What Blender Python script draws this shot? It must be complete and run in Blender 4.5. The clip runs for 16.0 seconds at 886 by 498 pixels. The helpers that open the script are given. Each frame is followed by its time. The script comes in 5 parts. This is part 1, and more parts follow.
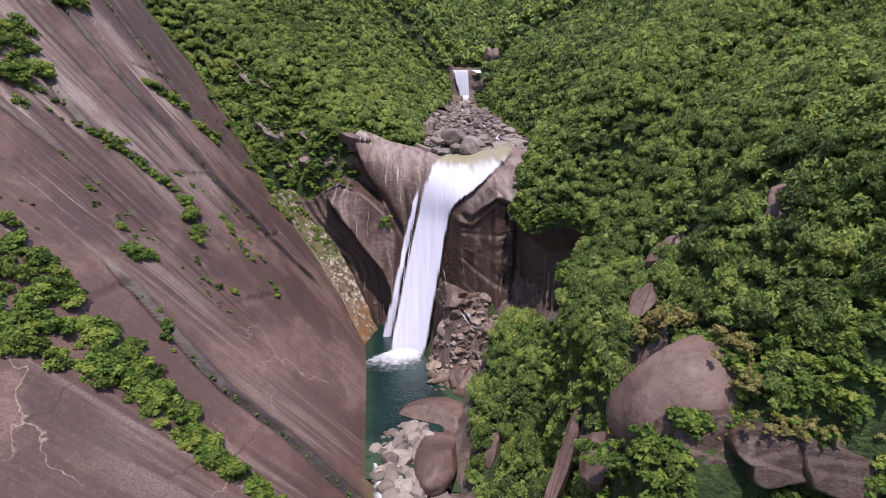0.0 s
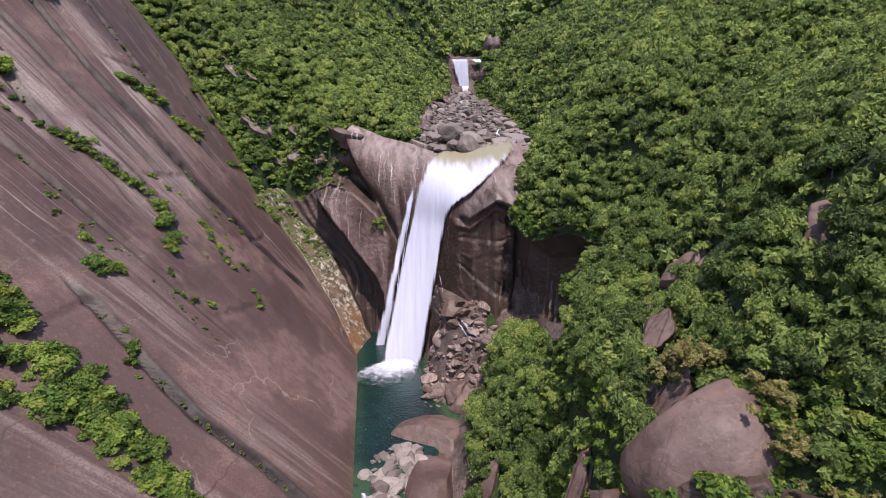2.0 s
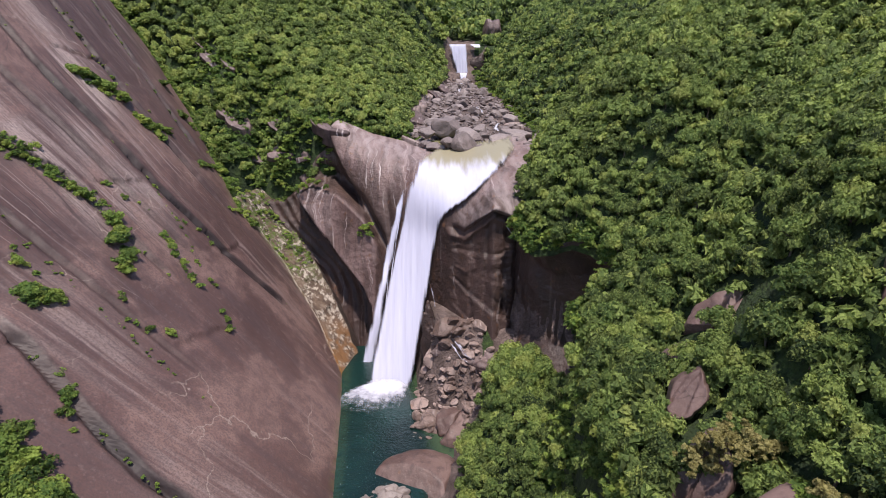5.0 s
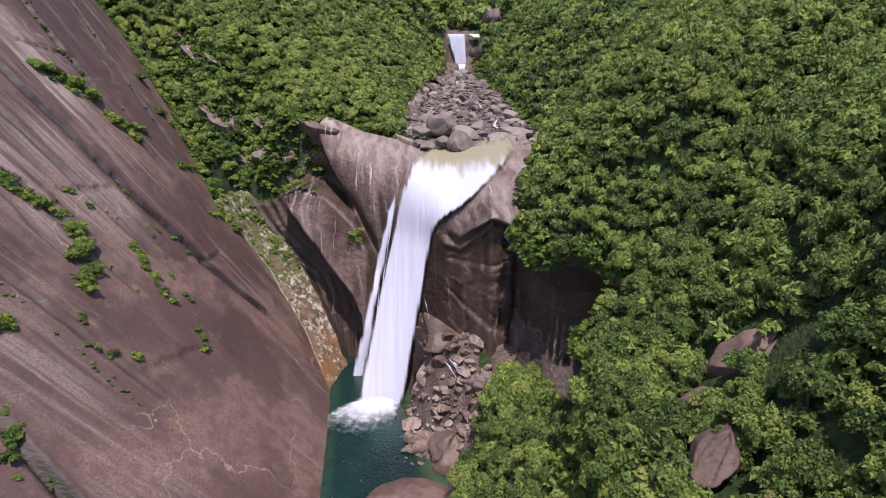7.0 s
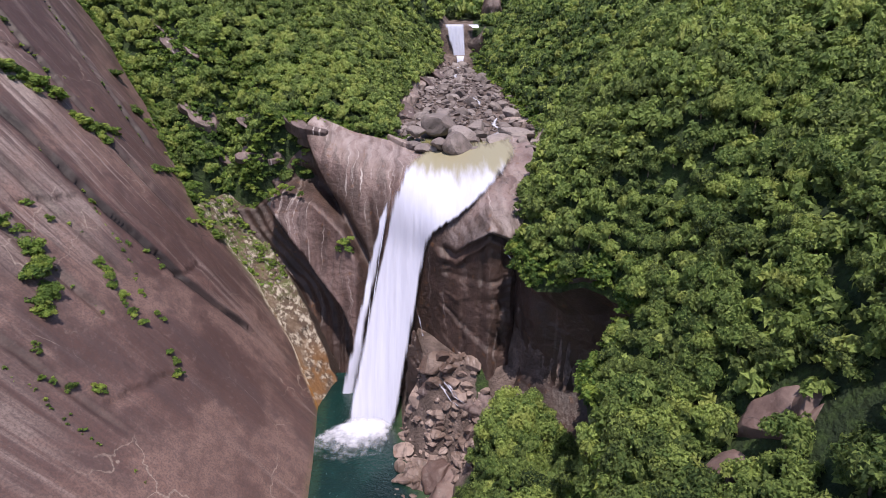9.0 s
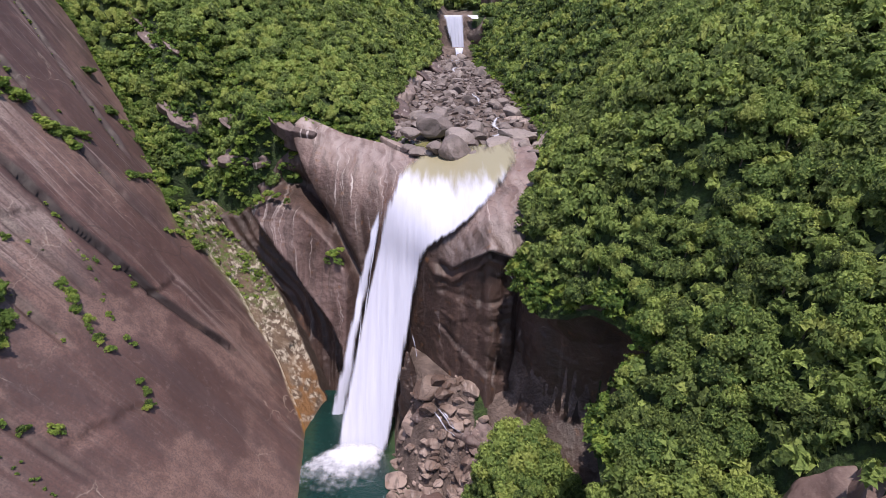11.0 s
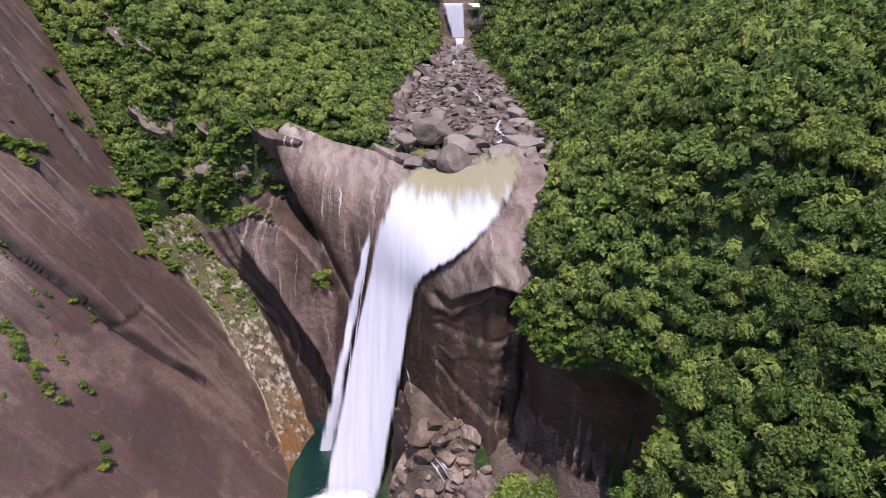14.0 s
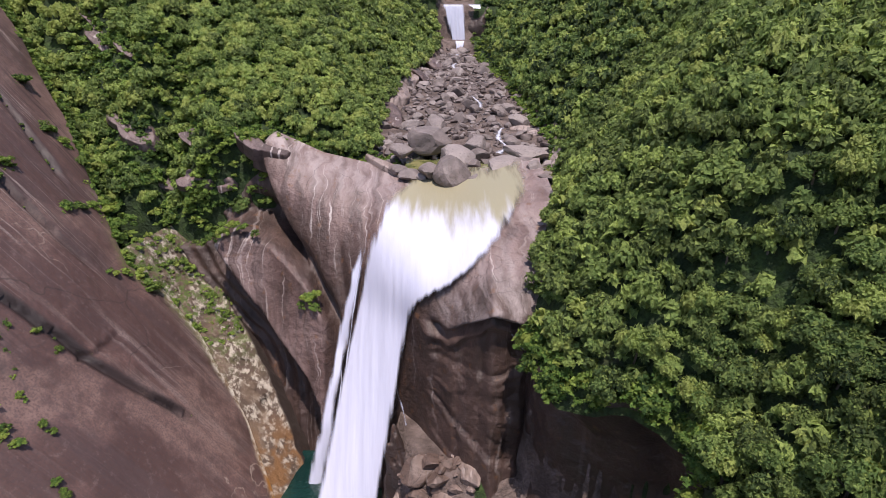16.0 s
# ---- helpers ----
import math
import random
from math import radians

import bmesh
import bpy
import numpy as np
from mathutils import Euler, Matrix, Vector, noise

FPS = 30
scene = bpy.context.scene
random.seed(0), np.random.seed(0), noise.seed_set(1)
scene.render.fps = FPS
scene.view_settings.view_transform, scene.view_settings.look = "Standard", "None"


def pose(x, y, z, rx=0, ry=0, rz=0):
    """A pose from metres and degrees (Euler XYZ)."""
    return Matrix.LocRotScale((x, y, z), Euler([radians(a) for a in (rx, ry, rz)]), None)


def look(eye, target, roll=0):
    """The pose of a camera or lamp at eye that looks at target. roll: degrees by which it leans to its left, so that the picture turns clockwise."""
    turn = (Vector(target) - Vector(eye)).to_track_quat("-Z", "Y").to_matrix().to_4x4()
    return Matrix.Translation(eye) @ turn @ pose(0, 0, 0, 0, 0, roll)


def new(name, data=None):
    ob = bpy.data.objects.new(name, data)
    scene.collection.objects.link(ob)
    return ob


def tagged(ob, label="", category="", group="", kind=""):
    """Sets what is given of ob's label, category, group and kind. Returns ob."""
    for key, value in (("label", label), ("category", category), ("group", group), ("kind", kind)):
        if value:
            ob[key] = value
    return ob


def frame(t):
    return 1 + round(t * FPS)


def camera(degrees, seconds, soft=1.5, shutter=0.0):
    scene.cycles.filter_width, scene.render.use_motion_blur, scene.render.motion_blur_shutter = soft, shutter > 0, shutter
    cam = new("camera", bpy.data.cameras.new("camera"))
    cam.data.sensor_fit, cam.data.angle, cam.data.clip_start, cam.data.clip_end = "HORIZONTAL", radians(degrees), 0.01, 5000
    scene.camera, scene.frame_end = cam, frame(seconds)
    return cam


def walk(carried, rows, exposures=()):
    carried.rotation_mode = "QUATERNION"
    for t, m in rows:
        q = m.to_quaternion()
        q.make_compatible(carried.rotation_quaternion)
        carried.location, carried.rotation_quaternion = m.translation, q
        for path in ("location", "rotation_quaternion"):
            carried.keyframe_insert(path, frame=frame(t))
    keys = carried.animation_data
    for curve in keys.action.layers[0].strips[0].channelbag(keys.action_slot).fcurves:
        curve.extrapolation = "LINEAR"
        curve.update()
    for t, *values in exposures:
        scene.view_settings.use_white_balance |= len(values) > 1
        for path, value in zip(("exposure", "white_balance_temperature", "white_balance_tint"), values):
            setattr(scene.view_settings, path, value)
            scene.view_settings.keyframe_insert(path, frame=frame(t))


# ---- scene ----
cam = camera(76.3, 16.0, 0.85)
# seconds, x, y, z, yaw, pitch, roll
ROWS = [
    (0.0, 0.00, -0.00, 83.76, 0.000, -16.125, 0.139),
    (0.5, 0.44, 3.21, 84.24, 0.002, -16.436, 0.123),
    (1.0, 0.83, 5.96, 84.65, 0.048, -16.721, 0.136),
    (1.5, 1.22, 9.23, 85.04, 0.075, -17.020, 0.148),
    (2.0, 1.55, 12.04, 85.41, 0.121, -17.284, 0.202),
    (2.5, 1.96, 15.27, 85.89, 0.170, -17.598, 0.222),
    (3.0, 2.39, 17.98, 86.36, 0.199, -17.894, 0.240),
    (3.5, 2.87, 20.95, 86.87, 0.197, -18.183, 0.215),
    (4.0, 3.25, 23.70, 87.30, 0.195, -18.461, 0.200),
    (6.5, 4.91, 38.24, 89.41, 0.193, -19.872, 0.125),
    (7.0, 5.30, 41.02, 89.76, 0.184, -20.167, 0.075),
    (7.5, 5.55, 44.08, 90.20, 0.153, -20.459, 0.019),
    (8.0, 5.77, 46.92, 90.59, 0.119, -20.743, -0.015),
    (8.5, 5.97, 49.92, 91.11, 0.089, -21.007, -0.075),
    (9.0, 6.22, 52.57, 91.55, 0.066, -21.277, -0.125),
    (11.5, 7.15, 66.56, 93.76, -0.003, -22.662, -0.227),
    (12.0, 7.25, 69.14, 94.16, 0.007, -22.930, -0.229),
    (12.5, 7.34, 71.86, 94.68, 0.016, -23.211, -0.229),
    (13.0, 7.42, 74.29, 95.17, 0.036, -23.504, -0.221),
    (13.5, 7.50, 76.83, 95.59, 0.047, -23.745, -0.217),
    (14.0, 7.59, 79.29, 95.96, 0.068, -23.861, -0.198),
    (14.5, 7.67, 81.95, 96.23, 0.085, -23.838, -0.163),
    (15.0, 7.93, 83.91, 96.18, 0.137, -23.849, -0.116),
    (15.5, 8.32, 86.23, 96.19, 0.201, -23.826, -0.085),
    (16.0, 8.64, 88.68, 96.16, 0.294, -23.791, -0.061),
]
walk(cam, [(t, pose(x, y, z, 90 + pitch, 0, yaw) @ pose(0, 0, 0, 0, 0, -roll)) for t, x, y, z, yaw, pitch, roll in ROWS], [(0.0, 0.45, 6600, 17), (16.0, 0.45, 6600, 17)])

# ---- light ----
SUN_TO = Vector((0.05, -0.30, 0.95)).normalized()
world = bpy.data.worlds.new("sky")
scene.world = world
world.use_nodes = True
wn = world.node_tree
sky = wn.nodes.new("ShaderNodeTexSky")
sky.sky_type, sky.sun_disc = "NISHITA", False
sky.sun_elevation = math.asin(SUN_TO.z)
sky.sun_rotation = math.atan2(SUN_TO.x, SUN_TO.y)
wn.links.new(sky.outputs[0], wn.nodes["Background"].inputs[0])
wn.nodes["Background"].inputs[1].default_value = 0.14
sun = new("sun", bpy.data.lights.new("sun", "SUN"))
sun.data.energy, sun.data.angle, sun.data.color = 4.2, radians(0.5), (1.0, 0.93, 0.84)
sun.matrix_world = look((0, 0, 400), Vector((0, 0, 400)) - SUN_TO)


# ---- materials ----
class Mat:
    """A small builder for node materials in world-scale coordinates."""

    def __init__(self, name, rough=0.8, bump=0.0):
        self.m = bpy.data.materials.new(name)
        self.m.use_nodes = True
        self.t = self.m.node_tree
        self.b = self.t.nodes["Principled BSDF"]
        self.b.inputs["Roughness"].default_value = rough
        self.pos = self.t.nodes.new("ShaderNodeNewGeometry").outputs["Position"]

    def put(self, socket, value):
        if isinstance(value, bpy.types.NodeSocket):
            self.t.links.new(value, socket)
        elif isinstance(value, (tuple, list)) and len(value) == 3 and socket.type == "RGBA":
            socket.default_value = (*value, 1)
        else:
            socket.default_value = value

    def scaled(self, s, rot=(0, 0, 0), src=None):
        n = self.t.nodes.new("ShaderNodeMapping")
        n.vector_type = "POINT"
        n.inputs["Rotation"].default_value = [radians(a) for a in rot]
        n.inputs["Scale"].default_value = s
        self.put(n.inputs["Vector"], src or self.pos)
        return n.outputs[0]

    def noise(self, scale, vec=None, detail=5.0, rough=0.55, dist=0.0):
        n = self.t.nodes.new("ShaderNodeTexNoise")
        self.put(n.inputs["Vector"], vec or self.pos)
        for k, v in (("Scale", scale), ("Detail", detail), ("Roughness", rough), ("Distortion", dist)):
            n.inputs[k].default_value = v
        return n.outputs["Fac"]

    def cells(self, scale, vec=None, feature="DISTANCE_TO_EDGE"):
        n = self.t.nodes.new("ShaderNodeTexVoronoi")
        n.feature = feature
        self.put(n.inputs["Vector"], vec or self.pos)
        n.inputs["Scale"].default_value = scale
        return n.outputs["Distance"]

    def warp(self, scale, amount):
        """Places pushed about by noise, for crooked lines."""
        n = self.t.nodes.new("ShaderNodeTexNoise")
        self.put(n.inputs["Vector"], self.pos)
        n.inputs["Scale"].default_value, n.inputs["Detail"].default_value = scale, 4
        a = self.t.nodes.new("ShaderNodeVectorMath")
        a.operation = "MULTIPLY_ADD"
        self.put(a.inputs[0], n.outputs["Color"])
        a.inputs[1].default_value = (amount, amount, amount)
        self.put(a.inputs[2], self.pos)
        return a.outputs[0]

    def shifted(self, vec, by):
        n = self.t.nodes.new("ShaderNodeVectorMath")
        n.operation = "ADD"
        self.put(n.inputs[0], vec)
        n.inputs[1].default_value = (by, by, by)
        return n.outputs[0]

    def ramp(self, fac, lo, hi, a=0.0, b=1.0):
        n = self.t.nodes.new("ShaderNodeMapRange")
        n.interpolation_type = "SMOOTHSTEP"
        for k, v in (("Value", fac), ("From Min", lo), ("From Max", hi), ("To Min", a), ("To Max", b)):
            self.put(n.inputs[k], v)
        return n.outputs[0]

    def mix(self, fac, a, b, mode="MIX"):
        n = self.t.nodes.new("ShaderNodeMix")
        n.data_type, n.blend_type = "RGBA", mode
        self.put(n.inputs[0], fac)
        self.put(n.inputs[6], a)
        self.put(n.inputs[7], b)
        return n.outputs[2]

    def math(self, op, a, b=0.0):
        n = self.t.nodes.new("ShaderNodeMath")
        n.operation = op
        self.put(n.inputs[0], a)
        self.put(n.inputs[1], b)
        return n.outputs[0]

    def attr(self, name):
        n = self.t.nodes.new("ShaderNodeAttribute")
        n.attribute_name = name
        return n.outputs["Fac"]

    def island(self):
        return self.t.nodes.new("ShaderNodeNewGeometry").outputs["Random Per Island"]

    def rand(self):
        return self.t.nodes.new("ShaderNodeObjectInfo").outputs["Random"]

    def bump(self, height, strength, distance):
        n = self.t.nodes.new("ShaderNodeBump")
        n.inputs["Strength"].default_value, n.inputs["Distance"].default_value = strength, distance
        self.put(n.inputs["Height"], height)
        self.put(self.b.inputs["Normal"], n.outputs[0])

    def colour(self, c):
        self.put(self.b.inputs["Base Color"], c)
        return self.m


def slab_granite():
    """Bare granite with long run-off streaks down the dip, seep stains, pale crooked veins and a crusted margin."""
    k = Mat("slab_granite", 0.6)
    dip = k.scaled((0.0, 0.20, 0.013))
    fine = k.scaled((0.0, 0.42, 0.03))
    big = k.noise(0.024, detail=6)
    height = k.t.nodes.new("ShaderNodeSeparateXYZ")
    k.put(height.inputs[0], k.pos)
    upper = k.ramp(k.math("ADD", height.outputs[2], k.math("MULTIPLY", k.noise(0.03, detail=3), 30.0)), 52, 76, 0.12, 1.0)
    c = k.mix(k.ramp(big, 0.35, 0.66), (0.066, 0.033, 0.029), (0.116, 0.064, 0.056))
    c = k.mix(upper, k.mix(k.ramp(big, 0.35, 0.66), (0.063, 0.032, 0.028), (0.110, 0.061, 0.054)), c)
    c = k.mix(k.ramp(k.noise(1.0, dip, 7, 0.62), 0.44, 0.66, 0, 0.5), c, (0.062, 0.041, 0.043))
    pale = k.math("MULTIPLY", k.ramp(k.noise(1.0, fine, 5, 0.62), 0.46, 0.66), k.ramp(k.noise(1.0, k.scaled((0.0, 0.055, 0.022)), 3), 0.50, 0.66))
    pale = k.math("MINIMUM", k.math("ADD", pale, k.math("MULTIPLY", k.attr("wash"), k.ramp(k.noise(1.0, fine, 6, 0.65), 0.36, 0.60))), 1.0)
    c = k.mix(k.math("MULTIPLY", k.math("MULTIPLY", pale, k.ramp(upper, 0.1, 1.0, 0.45, 1.0)), 0.9), c, (0.37, 0.295, 0.275))
    hair = k.noise(1.0, k.scaled((0.0, 2.0, 0.06)), 3)
    c = k.mix(k.math("MULTIPLY", upper, k.ramp(hair, 0.61, 0.72, 0, 0.25)), c, (0.29, 0.235, 0.22))
    c = k.mix(k.ramp(k.noise(0.9, detail=6, rough=0.65), 0.54, 0.70, 0, 0.35), c, (0.20, 0.142, 0.130))
    c = k.mix(k.ramp(k.noise(0.06, dist=1.4), 0.52, 0.70, 0, 0.5), c, (0.175, 0.098, 0.085))
    blot = k.math("MULTIPLY", k.ramp(k.noise(0.045, k.warp(0.15, 10), 5), 0.50, 0.62), k.ramp(k.noise(0.35, detail=7, rough=0.7), 0.35, 0.6, 0.2, 0.7))
    c = k.mix(blot, c, (0.225, 0.142, 0.122))
    for sy, off, shade, much in ((0.21, 40.0, (0.030, 0.017, 0.016), 0.8), (0.33, 90.0, (0.038, 0.023, 0.022), 0.65), (0.27, 150.0, (0.36, 0.29, 0.27), 0.55)):
        lane = k.scaled((0.0, sy, 0.006), src=k.warp(0.06, 2.5))
        thin = k.math("ABSOLUTE", k.math("SUBTRACT", k.noise(1.0, k.shifted(lane, off), 2, 0.5), 0.5))
        c = k.mix(k.math("MULTIPLY", k.math("MULTIPLY", upper, k.ramp(thin, 0.0, 0.020, much, 0)), k.ramp(k.noise(0.03, k.shifted(k.pos, off)), 0.46, 0.60)), c, shade)
    line = k.cells(0.022, k.warp(0.05, 22))
    c = k.mix(k.math("MULTIPLY", k.ramp(line, 0.0, 0.007, 1, 0), k.ramp(k.noise(0.03), 0.50, 0.60, 0, 0.6)), c, (0.026, 0.017, 0.016))
    vein = k.cells(0.035, k.warp(0.09, 16))
    c = k.mix(k.math("MULTIPLY", k.ramp(vein, 0.0, 0.007, 1, 0), k.ramp(k.noise(0.045), 0.48, 0.60, 0, 0.7)), c, (0.36, 0.29, 0.25))
    c = k.mix(k.ramp(k.noise(2.6, detail=5), 0.38, 0.68, 0, 0.55), c, (0.052, 0.036, 0.037))
    c = k.mix(k.math("MULTIPLY", k.attr("seep"), k.ramp(k.noise(0.5, detail=6), 0.15, 0.4, 0.7, 1.0)), c, (0.016, 0.009, 0.009))
    crust = k.mix(k.ramp(k.noise(0.7, detail=9, rough=0.75), 0.40, 0.58), (0.15, 0.095, 0.05), (0.58, 0.54, 0.46))
    crust = k.mix(k.math("MULTIPLY", k.attr("rust"), k.ramp(k.noise(0.4, detail=6), 0.3, 0.55)), crust, (0.26, 0.115, 0.025))
    c = k.mix(k.math("MULTIPLY", k.attr("margin"), k.ramp(k.noise(0.35, detail=6), 0.2, 0.4)), c, crust)
    c = k.mix(k.math("MULTIPLY", k.attr("moss"), k.ramp(k.noise(0.8, detail=7, rough=0.7), 0.40, 0.6)), c, (0.10, 0.12, 0.025))
    k.bump(k.math("ADD", k.noise(0.5, detail=7, rough=0.5), k.math("MULTIPLY", k.noise(1.0, fine, 4), 1.0)), 0.35, 0.5)
    return k.colour(c)


def cliff_granite(name, dark, pale, streak, rough=0.6):
    """Steep jointed granite with dark water marks and pale runs."""
    k = Mat(name, rough)
    run = k.scaled((0.55, 0.30, 0.022))
    thin = k.scaled((0.75, 0.30, 0.012))
    c = k.mix(k.ramp(k.noise(0.10, detail=7), 0.35, 0.65), dark, pale)
    c = k.mix(k.ramp(k.noise(1.4, run, 5), 0.50, 0.68, 0, 0.6), c, (0.038, 0.026, 0.025))
    c = k.mix(k.math("MULTIPLY", k.ramp(k.noise(1.0, thin, 2, 0.6), 0.585, 0.64), k.ramp(k.noise(0.09, detail=2), 0.4, 0.6, 0, streak)), c, (0.40, 0.35, 0.345))
    c = k.mix(k.ramp(k.noise(0.5, detail=6), 0.60, 0.74, 0, 0.5), c, (0.15, 0.075, 0.04))
    crack = k.cells(0.16, k.warp(0.25, 5))
    c = k.mix(k.ramp(crack, 0.0, 0.02, 0.6, 0), c, (0.03, 0.02, 0.02))
    k.bump(k.noise(0.9, detail=9, rough=0.6), 0.7, 0.6)
    return k.colour(c)


def falls_granite():
    """The falls' own cliff: streaks follow the run of the water over the rounded crest; the lower face is dark with
    wet, the recesses with painted shade.
    """
    k = Mat("falls_granite", 0.55)
    xyz = k.t.nodes.new("ShaderNodeCombineXYZ")
    k.put(xyz.inputs[0], k.math("ADD", k.attr("across"), k.math("MULTIPLY", k.noise(0.10, detail=3), 7.0)))
    k.put(xyz.inputs[1], k.attr("down"))
    run = k.scaled((0.36, 0.22, 1), src=xyz.outputs[0])
    thin = k.scaled((0.85, 0.10, 1), src=xyz.outputs[0])
    wet_dark = k.ramp(k.math("ADD", k.attr("wet_dark"), k.math("MULTIPLY", k.math("SUBTRACT", k.noise(0.12, detail=5), 0.5), 1.2)), 0.2, 0.8)
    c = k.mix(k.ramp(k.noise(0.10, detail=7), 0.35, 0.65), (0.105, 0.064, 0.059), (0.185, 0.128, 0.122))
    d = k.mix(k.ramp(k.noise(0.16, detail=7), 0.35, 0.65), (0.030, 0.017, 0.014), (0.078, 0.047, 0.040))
    c = k.mix(wet_dark, c, d)
    c = k.mix(k.ramp(k.noise(1.0, run, 5), 0.46, 0.60, 0, 0.6), c, (0.045, 0.028, 0.026))
    pale = k.math("MULTIPLY", k.ramp(k.noise(1.0, thin, 4, 0.6), 0.57, 0.65), k.ramp(k.noise(0.07, detail=2), 0.42, 0.58, 0.1, 0.95))
    c = k.mix(k.math("MULTIPLY", pale, k.ramp(k.attr("wet_dark"), 0.0, 1.0, 1.0, 0.25)), c, (0.42, 0.37, 0.365))
    edge = k.scaled((0.13, 0.03, 1), src=xyz.outputs[0])
    run2 = k.math("ABSOLUTE", k.math("SUBTRACT", k.noise(1.0, edge, 2, 0.5, 0.3), 0.5))
    c = k.mix(k.math("MULTIPLY", k.math("MULTIPLY", k.ramp(run2, 0.0, 0.016, 1, 0), k.ramp(k.noise(0.075, detail=2), 0.50, 0.60)), k.ramp(k.attr("wet_dark"), 0.2, 0.6, 0.75, 0.1)), c, (0.38, 0.32, 0.31))
    c = k.mix(k.math("MULTIPLY", k.attr("pale_top"), k.ramp(k.noise(1.0, k.scaled((0.5, 0.6, 1), src=xyz.outputs[0]), 6, 0.6), 0.36, 0.66, 0.1, 0.7)), c, (0.32, 0.265, 0.265))
    c = k.mix(k.ramp(k.noise(0.45, detail=7), 0.60, 0.72, 0, 0.6), c, (0.15, 0.07, 0.032))
    crack = k.cells(0.07, k.warp(0.12, 14))
    c = k.mix(k.ramp(crack, 0.0, 0.010, 0.45, 0), c, (0.022, 0.015, 0.014))
    k.bump(k.math("ADD", k.noise(0.8, detail=9, rough=0.6), k.math("MULTIPLY", k.noise(1.0, run, 4), 0.7)), 0.7, 0.6)
    return k.colour(c)


def boulder_granite():
    k = Mat("boulder_granite", 0.65)
    c = k.mix(k.ramp(k.noise(0.5, detail=7), 0.35, 0.7), (0.054, 0.038, 0.036), (0.135, 0.103, 0.100))
    c = k.mix(k.ramp(k.rand(), 0.3, 1.0, 0.0, 0.5), c, (0.32, 0.275, 0.27))
    c = k.mix(k.ramp(k.island(), 0.3, 1.0, 0.0, 0.5), c, (0.34, 0.295, 0.29))
    c = k.mix(k.ramp(k.noise(2.2, detail=5), 0.52, 0.75, 0, 0.65), c, (0.05, 0.038, 0.036))
    k.bump(k.noise(2.0, detail=8), 0.6, 0.25)
    return k.colour(c)


def pale_stone():
    k = Mat("washed_granite", 0.7)
    c = k.mix(k.rand(), (0.115, 0.092, 0.085), (0.30, 0.26, 0.243))
    c = k.mix(k.ramp(k.noise(1.6, detail=6), 0.52, 0.72, 0, 0.6), c, (0.12, 0.095, 0.085))
    k.bump(k.noise(2.5, detail=7), 0.5, 0.2)
    return k.colour(c)


def outcrop_granite():
    """Smooth weathered granite: mauve-brown, faint long run marks, lichen specks, a few dark joints."""
    k = Mat("outcrop_granite", 0.6)
    c = k.mix(k.ramp(k.noise(0.13, detail=6), 0.35, 0.65), (0.078, 0.046, 0.040), (0.155, 0.102, 0.092))
    c = k.mix(k.ramp(k.noise(1.0, k.scaled((0.6, 0.5, 0.06)), 5), 0.50, 0.70, 0, 0.6), c, (0.052, 0.034, 0.032))
    c = k.mix(k.ramp(k.noise(2.5, detail=6, rough=0.65), 0.55, 0.72, 0, 0.5), c, (0.21, 0.155, 0.145))
    c = k.mix(k.ramp(k.noise(0.3, detail=7), 0.60, 0.72, 0, 0.6), c, (0.125, 0.058, 0.032))
    crack = k.cells(0.11, k.warp(0.2, 6))
    c = k.mix(k.ramp(crack, 0.0, 0.008, 0.45, 0), c, (0.018, 0.012, 0.011))
    k.bump(k.noise(0.9, detail=8, rough=0.55), 0.45, 0.4)
    return k.colour(c)


def soil():
    """Forest floor of leaf mould and low growth, turning to bare rock where it is scoured."""
    k = Mat("undergrowth", 0.9)
    # greens kept very dark, standing in for shade in the canopy's gaps
    c = k.mix(k.ramp(k.noise(0.35, detail=8), 0.35, 0.65), (0.010, 0.024, 0.005), (0.038, 0.070, 0.013))
    c = k.mix(k.ramp(k.noise(1.1, detail=6, rough=0.7), 0.42, 0.6, 0, 0.8), c, (0.012, 0.026, 0.006))
    c = k.mix(k.ramp(k.noise(0.11, detail=6), 0.62, 0.74, 0, 0.5), c, (0.05, 0.036, 0.026))
    r = k.mix(k.ramp(k.noise(0.25, detail=8), 0.35, 0.65), (0.062, 0.043, 0.038), (0.15, 0.112, 0.102))
    r = k.mix(k.ramp(k.noise(1.3, detail=6), 0.52, 0.7, 0, 0.6), r, (0.06, 0.045, 0.04))
    c = k.mix(k.ramp(k.math("ADD", k.attr("rock"), k.math("MULTIPLY", k.math("SUBTRACT", k.noise(0.4, detail=6), 0.5), 0.9)), 0.35, 0.6), c, r)
    k.bump(k.noise(1.5, detail=8), 1.0, 0.7)
    return k.colour(c)


